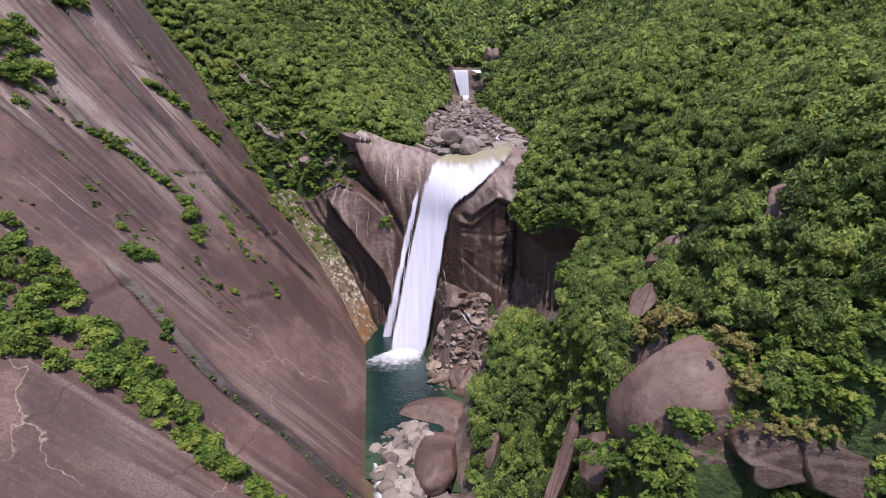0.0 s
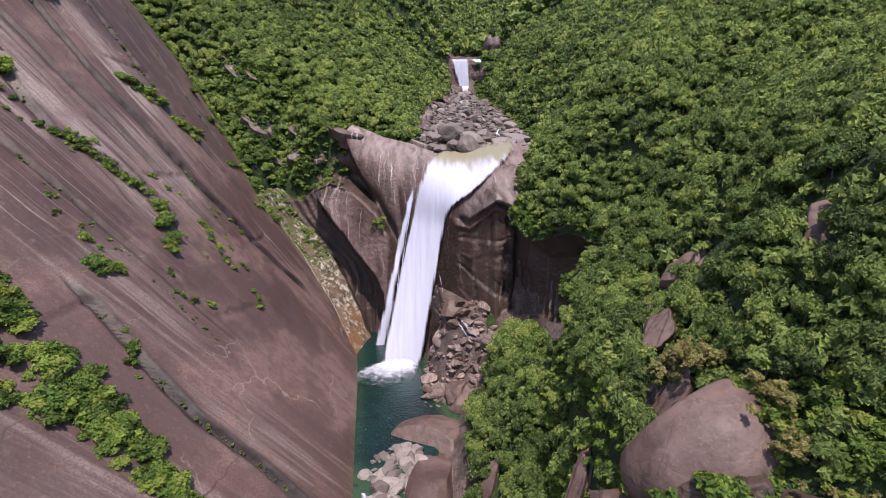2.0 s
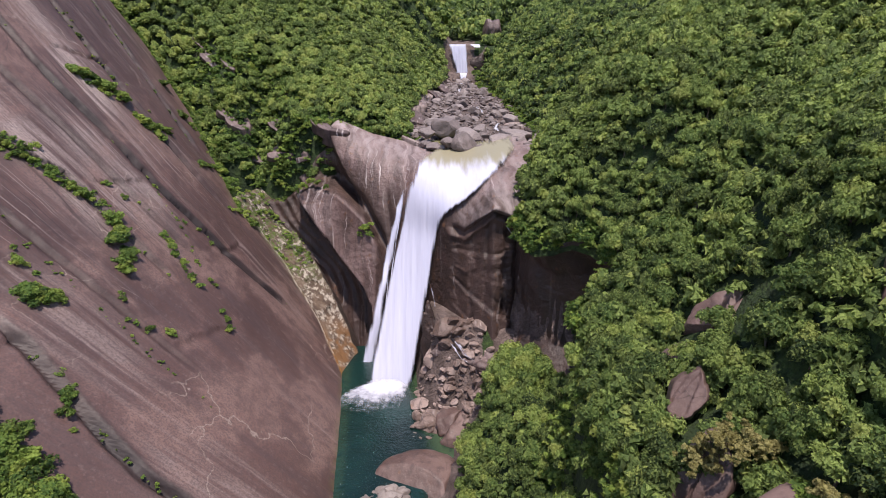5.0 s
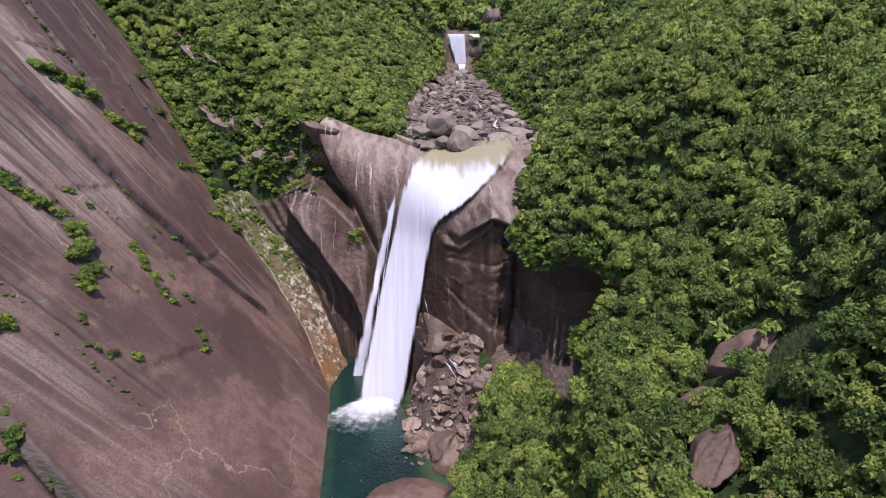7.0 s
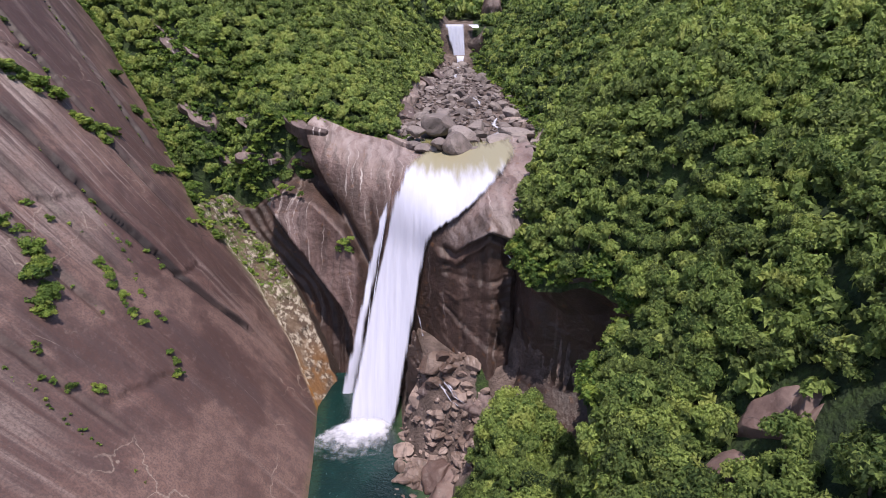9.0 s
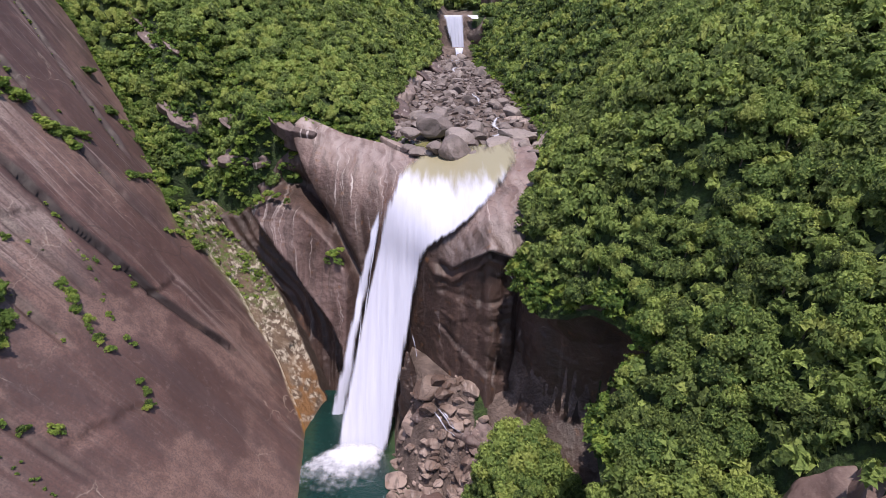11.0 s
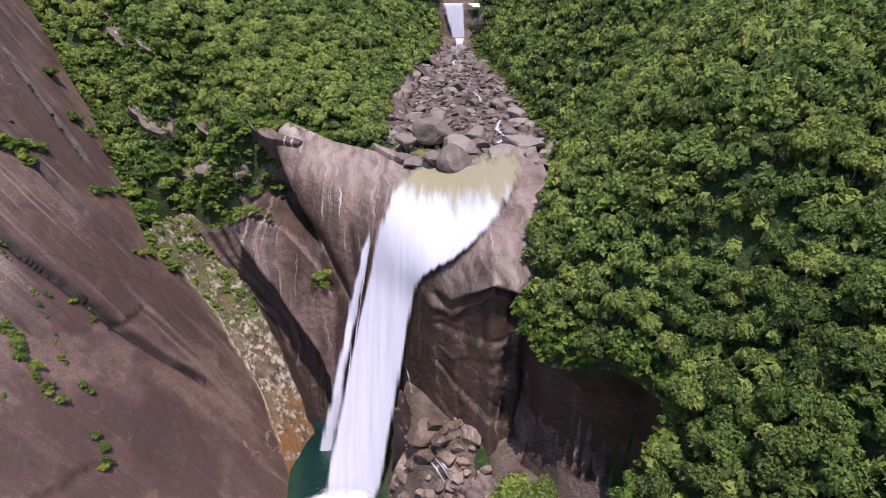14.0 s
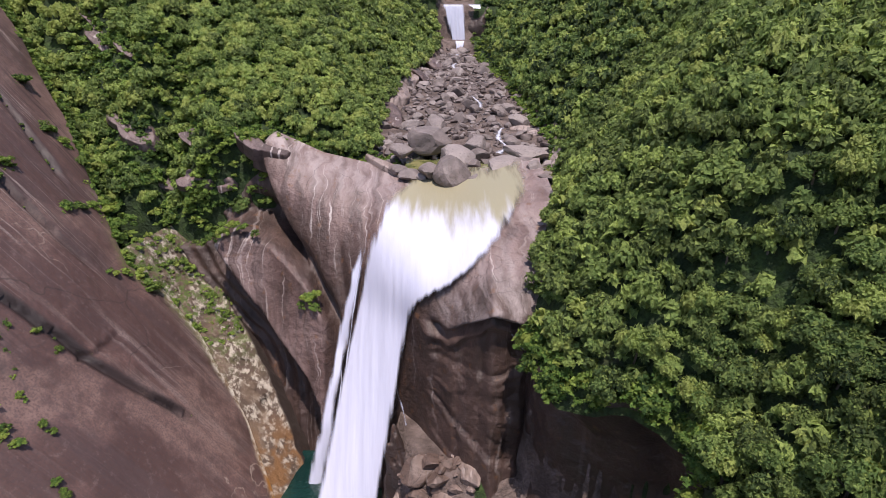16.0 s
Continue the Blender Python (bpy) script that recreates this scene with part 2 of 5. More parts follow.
def leaves(name, deep, mid, bright):
    """Evergreen foliage: per-tree and per-clump variation of hue, and light passing through the leaves."""
    k = Mat(name, 0.6)
    c = k.mix(k.ramp(k.attr("tint"), 0.0, 0.6), deep, mid)
    c = k.mix(k.ramp(k.attr("tint"), 0.6, 1.0, 0, 0.75), c, bright)
    c = k.mix(k.ramp(k.rand(), 0.0, 1.0, 0.0, 0.22), c, bright)
    c = k.mix(k.ramp(k.island(), 0.40, 1.0, 0.0, 0.52), c, bright)
    c = k.mix(k.ramp(k.noise(3.4, detail=4, rough=0.7), 0.44, 0.62, 0.0, 0.42), c, deep)
    c = k.mix(k.ramp(k.noise(0.05, detail=3), 0.5, 0.7, 0.0, 0.35), c, (0.035, 0.085, 0.020))
    c = k.mix(k.ramp(k.attr("tint"), 0.97, 1.0, 0, 0.2), c, (0.30, 0.24, 0.07))
    k.bump(k.noise(3.5, detail=5, rough=0.7), 1.0, 0.35)
    k.b.inputs["Specular IOR Level"].default_value = 0.35
    k.colour(c)
    tr = k.t.nodes.new("ShaderNodeBsdfTranslucent")
    k.put(tr.inputs["Color"], c)
    mx = k.t.nodes.new("ShaderNodeMixShader")
    mx.inputs[0].default_value = 0.33
    k.t.links.new(k.b.outputs[0], mx.inputs[1])
    k.t.links.new(tr.outputs[0], mx.inputs[2])
    k.t.links.new(mx.outputs[0], k.t.nodes["Material Output"].inputs["Surface"])
    return k.m


def bark():
    k = Mat("bark", 0.9)
    k.bump(k.noise(6.0, k.scaled((1, 1, 0.2)), 6), 0.8, 0.08)
    return k.colour(k.mix(k.noise(2.0, k.scaled((1, 1, 0.15))), (0.06, 0.045, 0.035), (0.16, 0.13, 0.11)))


def white_water():
    """Aerated water: yellow where it is thin at the lip, white below, breaking into strands at its sides."""
    k = Mat("white_water", 0.4)
    run = k.scaled((0.9, 0.12, 0.035))
    thin = k.scaled((0.9, 0.10, 0.04))
    c = k.mix(k.ramp(k.noise(1.0, run, 5), 0.30, 0.55), (0.52, 0.535, 0.68), (0.565, 0.58, 0.725))
    froth = k.math("ADD", k.attr("froth"), k.math("MULTIPLY", k.math("SUBTRACT", k.noise(1.0, k.scaled((0.45, 0.05, 0.05)), 4), 0.5), 1.1))
    c = k.mix(k.ramp(froth, 0.15, 0.75), (0.27, 0.245, 0.165), c)
    k.bump(k.noise(1.3, run, 5), 0.2, 0.3)
    k.put(k.b.inputs["Alpha"], k.ramp(k.math("ADD", k.attr("rim"), k.math("MULTIPLY", k.math("SUBTRACT", k.noise(1.0, thin, 3), 0.5), 0.7)), 0.10, 0.58))
    return k.colour(c)


def foam():
    k = Mat("foam", 0.6)
    k.bump(k.noise(1.2, detail=7), 0.4, 0.4)
    k.put(k.b.inputs["Alpha"], k.ramp(k.math("ADD", k.attr("rim"), k.math("MULTIPLY", k.math("SUBTRACT", k.noise(0.7, detail=7), 0.5), 0.9)), 0.0, 1.0))
    return k.colour(k.mix(k.ramp(k.noise(0.6, detail=6), 0.25, 0.5), (0.46, 0.49, 0.58), (0.55, 0.56, 0.66)))


def pool_water():
    k = Mat("pool_water", 0.14)
    c = k.mix(k.ramp(k.noise(0.06, detail=4), 0.35, 0.65), (0.003, 0.014, 0.013), (0.006, 0.028, 0.025))
    c = k.mix(k.math("MULTIPLY", k.attr("shoal"), k.ramp(k.noise(0.3, detail=6), 0.25, 0.5)), c, (0.035, 0.062, 0.030))
    c = k.mix(k.ramp(k.noise(1.6, k.scaled((1, 0.6, 1)), 5), 0.64, 0.74, 0, 0.35), c, (0.24, 0.32, 0.34))
    k.bump(k.noise(1.2, detail=6), 0.6, 0.3)
    return k.colour(c)


def shallow_water():
    k = Mat("shallow_water", 0.15)
    k.bump(k.noise(2.0, detail=4), 0.3, 0.1)
    return k.colour(k.mix(k.ramp(k.noise(0.25, detail=5), 0.35, 0.65), (0.07, 0.085, 0.025), (0.20, 0.185, 0.085)))


SLAB = slab_granite()
CLIFF = cliff_granite("cliff_granite", (0.070, 0.046, 0.045), (0.150, 0.108, 0.106), 0.85)
# wet rock, its colour lowered further to carry the overhang's shade
DARK = cliff_granite("wet_shaded_granite", (0.024, 0.015, 0.014), (0.052, 0.032, 0.028), 0.08, 0.5)
FALLS = falls_granite()
FACE = cliff_granite("face_granite", (0.042, 0.024, 0.021), (0.098, 0.060, 0.052), 0.15)
WASHED = cliff_granite("washed_slab", (0.17, 0.125, 0.115), (0.31, 0.25, 0.235), 0.5)
SCREE = cliff_granite("scree_granite", (0.110, 0.073, 0.061), (0.27, 0.203, 0.182), 0.4)
OUTCROP = outcrop_granite()
BOULDER, SOIL, BARK = boulder_granite(), soil(), bark()
PALE_STONE = pale_stone()
LEAF = leaves("leaves", (0.025, 0.051, 0.019), (0.114, 0.192, 0.052), (0.43, 0.54, 0.145))
STRAW = leaves("straw", (0.13, 0.115, 0.035), (0.30, 0.27, 0.09), (0.50, 0.46, 0.20))
SHRUB = leaves("shrub_leaves", (0.034, 0.076, 0.018), (0.120, 0.220, 0.042), (0.36, 0.46, 0.09))
WHITE, FOAM, POOL, SHALLOW = white_water(), foam(), pool_water(), shallow_water()


# ---- helpers for building ----
def mesh_of(name, verts, faces, material, smooth=True, **values):
    me = bpy.data.meshes.new(name)
    verts = np.asarray(verts, np.float32)
    faces = np.asarray(faces, np.int32)
    k = faces.shape[1]
    me.vertices.add(len(verts))
    me.vertices.foreach_set("co", verts.ravel())
    me.loops.add(faces.size)
    me.loops.foreach_set("vertex_index", faces.ravel())
    me.polygons.add(len(faces))
    me.polygons.foreach_set("loop_start", np.arange(len(faces), dtype=np.int32) * k)
    me.polygons.foreach_set("use_smooth", np.full(len(faces), smooth))
    for key, value in values.items():
        me.attributes.new(key, "FLOAT", "POINT").data.foreach_set("value", np.asarray(value, np.float32).ravel())
    me.update(calc_edges=True)
    me.validate()
    me.materials.append(material)
    return me


def part(name, me, parent, label=""):
    ob = new(name, me)
    ob.parent = parent
    return tagged(ob, label)


def thing(name, at, label, category, group="", kind=""):
    ob = new(name)
    ob.location = at
    ob.empty_display_size = 0.5
    return tagged(ob, label, category, group, kind)


def grid_faces(nu, nv):
    i = np.arange((nu - 1) * (nv - 1))
    a = (i // (nv - 1)) * nv + i % (nv - 1)
    return np.stack([a, a + nv, a + nv + 1, a + 1], 1)


def smooth01(v):
    v = np.clip(v, 0.0, 1.0)
    return v * v * (3 - 2 * v)


def step(v, a, b):
    return smooth01((v - a) / (b - a))


def lattice(ix, iy, iz, seed):
    n = (ix * 374761393 + iy * 668265263 + iz * 2147483647 + seed * 1274126177) & 0xFFFFFFFF
    n = ((n ^ (n >> 13)) * 1274126177) & 0xFFFFFFFF
    return ((n ^ (n >> 16)) & 0xFFFF) / 65535.0


def fuzz(x, y, z=0.0, scale=1.0, octaves=4, seed=0):
    """Value noise in about -1 to 1."""
    x, y, z = np.broadcast_arrays(np.asarray(x, float) * scale, np.asarray(y, float) * scale, np.asarray(z, float) * scale)
    out, amp, tot = np.zeros(x.shape), 1.0, 0.0
    for o in range(octaves):
        fx, fy, fz = np.floor(x), np.floor(y), np.floor(z)
        ix, iy, iz = fx.astype(np.int64), fy.astype(np.int64), fz.astype(np.int64)
        u, v, w = smooth01(x - fx), smooth01(y - fy), smooth01(z - fz)
        s = 0
        for a in (0, 1):
            for b in (0, 1):
                for c in (0, 1):
                    s = s + lattice(ix + a, iy + b, iz + c, seed + o) * (u if a else 1 - u) * (v if b else 1 - v) * (w if c else 1 - w)
        out, tot = out + amp * (2 * s - 1), tot + amp
        x, y, z, amp = x * 2.03, y * 2.03, z * 2.03, amp * 0.5
    return out / tot


# ---- the shape of the land ----
def slab_x(y, z):
    """The great granite slab on the left bank, a gently twisted plane: its x at y and height z."""
    p, q = (y - 150) / 50, (z - 40) / 40
    return -57.0 + 3.26 * p - 4.55 * p * p - (34.3 - 9.45 * p + 3.26 * p * p) * q


def slab_z(x, y):
    p = (y - 150) / 50
    return 40 + 40 * np.clip((-57.0 + 3.26 * p - 4.55 * p * p - x) / (34.3 - 9.45 * p + 3.26 * p * p), -3, 4)


def slab_edge(z):
    """The y at which the slab breaks off into the gully."""
    return np.interp(z, [-6, 0, 6, 12, 20, 28, 36, 44, 52, 60, 70, 84, 95, 120, 160], [170, 177, 186, 192, 198, 203, 204, 201, 207, 216, 227, 239, 249, 262, 282])


CX = [-50, -32, -20, -8, 3, 9, 16, 24, 36]
FOOT = [197, 191, 185, 180.5, 174, 164, 156, 160, 162]
LEANS = [0.22, 0.33, 0.30, 0.27, 0.06, 0.10, 0.09, 0.03, 0.0]
CREST = [46, 56, 45, 42, 44, 43, 51, 47, 46]
BACK_Y = [218, 222, 219, 219, 219, 217, 214, 213, 212]
BACK_Z = [53, 68, 63.5, 60.6, 59.6, 60, 61, 62.5, 64]


def cliff_point(x, s):
    """The falls' cliff at x: s 0 to 1 climbs the face from below the pool to the crest, 1 to 2 rounds over to the stream bed."""
    yb, ln, zc, yt, zt = (np.interp(x, CX, v) for v in (FOOT, LEANS, CREST, BACK_Y, BACK_Z))
    z0 = -5.0
    zf = z0 + (zc - z0) * np.minimum(s, 1)
    yf = yb + ln * zf
    yc = yb + ln * zc
    u = np.clip(s - 1, 0, 1)
    up = (zt - zc) * 0.85
    by = (1 - u) ** 2 * yc + 2 * u * (1 - u) * (yc + ln * up + 1.0) + u * u * yt
    bz = (1 - u) ** 2 * zc + 2 * u * (1 - u) * (zc + up) + u * u * zt
    return np.where(s <= 1, yf, by), np.where(s <= 1, zf, bz)


def foot_x(y):
    """Where the right bank's steep forest begins."""
    return np.interp(y, [40, 70, 95, 115, 128, 142, 150, 160, 175, 190, 210, 235, 266, 333, 400, 440], [22, 24, 25, 27, 31, 30, 25, 21, 23, 29, 35, 37, 35, 31, 27, 30])


def rim_x(y):
    """The forest's edge over the undercut wall."""
    return np.interp(y, [118, 126, 130.6, 133, 135, 138, 142.5, 146.4, 148.3, 152, 158, 165], [27.9, 29.0, 31.0, 35.5, 38.0, 38.0, 36.0, 32.5, 29.0, 24.6, 21.8, 21.7])


def cave_depth(y):
    """How far the right bank is undercut."""
    return np.interp(y, [118, 127, 134, 142, 150, 163], [0, 8, 6, 6, 8, 0])


def right_bank(x, y):
    base = np.interp(y, [40, 60, 140, 180, 230, 400, 480], [38, 40, 41, 57, 62, 76, 98])
    s = np.maximum(x - foot_x(y), 0)
    near = np.where(s < 11, 0.45 * s, np.where(s < 30, 5 + 1.55 * (s - 11), 34.5 + 0.55 * (s - 30))) * np.interp(y, [45, 52, 60, 68], [0.3, 0.45, 0.75, 1.0])
    away = np.where(s < 25, 1.25 * s, 31 + 0.55 * (s - 25)) * np.interp(y, [150, 220, 300], [1.05, 1.05, 0.95])
    k = step(y, 108, 130)
    return base + near * (1 - k) + away * k


def bed_z(y):
    return np.interp(y, [-200, 60, 100, 112, 120, 130, 178, 184, 200, 205, 222, 232, 300, 370, 387, 391, 402, 406, 700, 1600],
                     [-40, -16, -6, -4, -2.5, -4, -4, 0, 50, 59.4, 59.8, 61.6, 66.5, 70, 71.5, 76.5, 77.5, 93, 140, 420])


def axis_x(y):
    return np.interp(y, [100, 180, 210, 300, 400, 600, 1000], [-10, -8, 13, 12, 13, 26, 0])


def bed_half(y):
    return np.interp(y, [205, 240, 280, 340, 390, 600], [18, 22, 20, 13, 6, 5])


def land(x, y):
    """Height of the ground sheet."""
    n = fuzz(x, y, scale=0.045, octaves=4, seed=3)
    low = bed_z(np.minimum(y, 178)) + np.interp(y, [110, 130], [1.0, 1.35]) * np.maximum(x - 3.0, 0)
    low = np.minimum(low, np.interp(y, [60, 100, 150, 170], [20, 20, 19, 16]))
    low = low + 2.4 * step(x, -15, -11) * step(y, 108, 115) * (1 - step(y, 124 + 8 * step(x, -12, -6), 130 + 6 * step(x, -12, -6)))
    low = np.maximum(low, -4 + np.maximum(y - 150 + 0.55 * np.minimum(x - 4, 8), 0) * 1.6 * step(x, -7, 4))
    low = np.minimum(low, 21 - 0.45 * np.maximum(x - 20, 0) * step(y, 122, 130))
    right = right_bank(x, y)
    fx = foot_x(y)
    high_y = np.interp(x, CX, BACK_Y) - 3.0
    left = 66 + 0.5 * (y - 220) - 0.3 * (x + 30)
    left = np.where(y > 420, 166 + 0.42 * (y - 420) - 0.3 * (x + 30), left)
    ax = axis_x(y)
    bed = bed_z(y)
    vl = bed + np.maximum(ax - bed_half(y) - x, 0) * 1.1
    plateau = np.minimum(left, vl)
    plateau = np.where(x > ax, bed, plateau)
    sz = slab_z(x, y)
    gully = sz - 7 + 1.5 * np.maximum(y - slab_edge(sz) - 4, 0) + 2.2 * np.maximum(x + 60, 0)
    plateau = np.where(x < -34, np.minimum(plateau, np.maximum(gully, 16)), plateau)
    back = step(y, high_y - 2, high_y + 1.5)
    h = low * (1 - back) + plateau * back
    fx = np.where((y > 118) & (y < 165), rim_x(y), fx)
    onright = step(x, fx + cave_depth(y) - np.interp(y, [118, 128, 165, 200], [5.0, 0.6, 0.6, 4.0]), fx + cave_depth(y) + 1.8)
    h = h * (1 - onright) + np.maximum(right, np.where(y > 200, bed, -50)) * onright
    inslab = (y < slab_edge(sz) + 2) & (x < 0)
    h = np.where(inslab, np.maximum(h, sz - 5), h)
    h = h - 9.0 * step(x, 20, 25) * (1 - step(y, 51.5, 57.5)) * step(y, 20, 40)
    rough = 0.35 + 1.8 * step(np.abs(x - ax), 18, 44)
    far = step(y, 450, 900)
    return np.maximum(h, -60) + n * rough + far * 22 * fuzz(x, y, scale=0.006, octaves=3, seed=9)


def bareness(x, y):
    """How far the ground is scoured rock instead of soil."""
    ax = axis_x(y)
    bed = (1 - step(np.abs(x - ax), bed_half(y), bed_half(y) + 7)) * step(y, 195, 205) * (1 - step(y, 425, 440))
    gorge = (1 - step(x, 4, 11)) * (1 - step(y, 195, 205)) * step(x, -60, -40)
    debris = step(y, 138, 146) * (1 - step(x, 12, 15)) * (1 - step(y, 195, 205))
    cave = 1.2 * step(x, 15, 18) * (1 - step(x, foot_x(y) + cave_depth(y), foot_x(y) + cave_depth(y) + 3)) * step(y, 124, 128) * (1 - step(y, 180, 190))
    return np.clip(np.maximum.reduce([bed, gorge, debris, cave]), 0, 1)


def spread(lo, hi, fine_lo, fine_hi, stepsize, grow=1.16):
    v = list(np.arange(fine_lo, fine_hi + 0.01, stepsize))
    d, p = stepsize, v[-1]
    while p < hi:
        d = min(d * grow, 60)
        p += d
        v.append(p)
    d, p, pre = stepsize, v[0], []
    while p > lo:
        d = min(d * grow, 60)
        p -= d
        pre.append(p)
    return np.array(pre[::-1] + v)


gx, gy = spread(-1500, 1500, -112, 112, 1.3), spread(-300, 1900, 42, 412, 1.3)
GX, GY = np.meshgrid(gx, gy, indexing="ij")
GZ = land(GX, GY)
ground = tagged(new("ground", mesh_of("ground", np.stack([GX, GY, GZ], -1).reshape(-1, 3), grid_faces(len(gx), len(gy)), SOIL, rock=bareness(GX, GY))),
                "steep valley floor of soil and undergrowth, coloured dark as forest shade", "ground", kind="structure")

# ---- the slab ----
def slab_sheet():
    z = np.arange(-12, 135, 0.7)
    u = np.concatenate([np.linspace(0, 0.4, 70), np.linspace(0.4, 1, 290)[1:]])
    Z, Uu = np.meshgrid(z, u, indexing="ij")
    edge = slab_edge(Z) + 1.5 * fuzz(Z, 0, scale=0.15, seed=5)
    Y = 40 + (edge - 40) * Uu
    X = slab_x(Y, Z)
    # exfoliation sheets: long steps and grooves that run down the dip
    wob = 1.2 * fuzz(Z, 3, scale=0.06, seed=11) + 0.35 * fuzz(Z, 9, scale=0.4, seed=12)
    lines = [(np.interp(Z, [-10, 23, 36, 56, 81, 101, 140], [180, 176.5, 172.5, 170, 169, 171, 172]), 0.9, 0.8, 18, 150, 1.0),
             (np.interp(Z, [-5, 1, 14, 24, 35, 45, 70], [97, 99, 103, 104, 109, 113, 118]), 1.5, 1.5, -8, 50, 1.0),
             (np.interp(Z, [30, 54, 64, 74, 92, 120], [147, 149, 149, 142, 147, 150]), 1.0, 1.0, 38, 150, 0.6),
             (np.interp(Z, [20, 60, 120], [190, 190, 196]), 0.8, 0.8, 45, 150, 0.7),
             (np.interp(Z, [0, 30, 60, 110], [128, 131, 131, 127]), 0.5, 0.6, 25, 120, 0.5),
             (np.interp(Z, [0, 40, 90], [162, 160, 159]), 0.45, 0.6, 40, 140, 0.6),
             (np.interp(Z, [0, 60, 110], [204, 204, 222]), 0.7, 0.8, 58, 140, 0.8)]
    seep = np.zeros_like(X)
    for line, rise, groove, z0, z1, wet_dark in lines:
        live = step(Z, z0, z0 + 6) * (1 - step(Z, z1 - 6, z1)) * (0.75 + 0.25 * step(fuzz(Z, line[0, 0], scale=0.1, seed=13), -0.4, 0.2))
        d = Y - line - wob
        X = X + live * (rise * step(d, -0.2, 0.6) * np.exp(-np.maximum(d, 0) / 14) - groove * np.exp(-((d + 0.35) / 0.6) ** 2))
        seep = np.maximum(seep, live * wet_dark * np.exp(-((d + 0.1) / 1.25) ** 4))
    # broken ledges across the dip
    for yc, zc, half, slope in ((187, 88.5, 9, -0.31), (107.5, 44, 6, 0.05), (160, 60, 8, -0.2), (176, 38, 7, -0.1), (140, 30, 9, -0.25)):
        d = Z - zc - slope * (Y - yc) - 0.5 * fuzz(Y, zc, scale=0.5, seed=14)
        X = X - 0.8 * np.exp(-((d + 0.3) / 0.5) ** 2) * (1 - step(np.abs(Y - yc), half * 0.7, half))
    wash = np.zeros_like(X)
    for yc, zc, hy, hz in ((150, 82, 6, 34), (80, 20, 6, 9), (181, 92, 5, 22), (122, 42, 6, 10), (160, 64, 5, 16), (108, 16, 6, 12)):
        wash = np.maximum(wash, np.exp(-((Y - yc - 0.1 * (Z - zc)) / hy) ** 2 - ((Z - zc) / hz) ** 4))
    over = np.maximum(Uu - 0.985, 0) / 0.015
    X = X - 4.0 * over ** 2
    X = X + 0.8 * fuzz(X, Y, Z, scale=0.03, octaves=3, seed=7) + 0.10 * fuzz(X, Y, Z, scale=0.6, seed=8)
    margin = step(Y, edge - 4.5 - 2 * fuzz(Z, 1, scale=0.2, seed=6), edge - 2.5) * (1 - step(Z, 30, 44))
    moss = np.clip(step(Y, edge - 6, edge - 2) * step(Z, 16, 28) * (1 - step(Z, 40, 60)) + (1 - step(Z, -1.5, 1.5)) * 0.8, 0, 1)
    return np.stack([X, Y, Z], -1), len(z), len(u), dict(margin=margin, moss=moss, seep=seep, rust=1 - step(Z, 3, 10), wash=wash)


sv, nz, nu, slab_values = slab_sheet()
slab = tagged(new("rock_slab", mesh_of("rock_slab", sv.reshape(-1, 3), grid_faces(nz, nu)[:, ::-1], SLAB, **slab_values)),
              "vast smooth mauve-grey granite slab streaked by run-off", "rock slab", kind="structure")


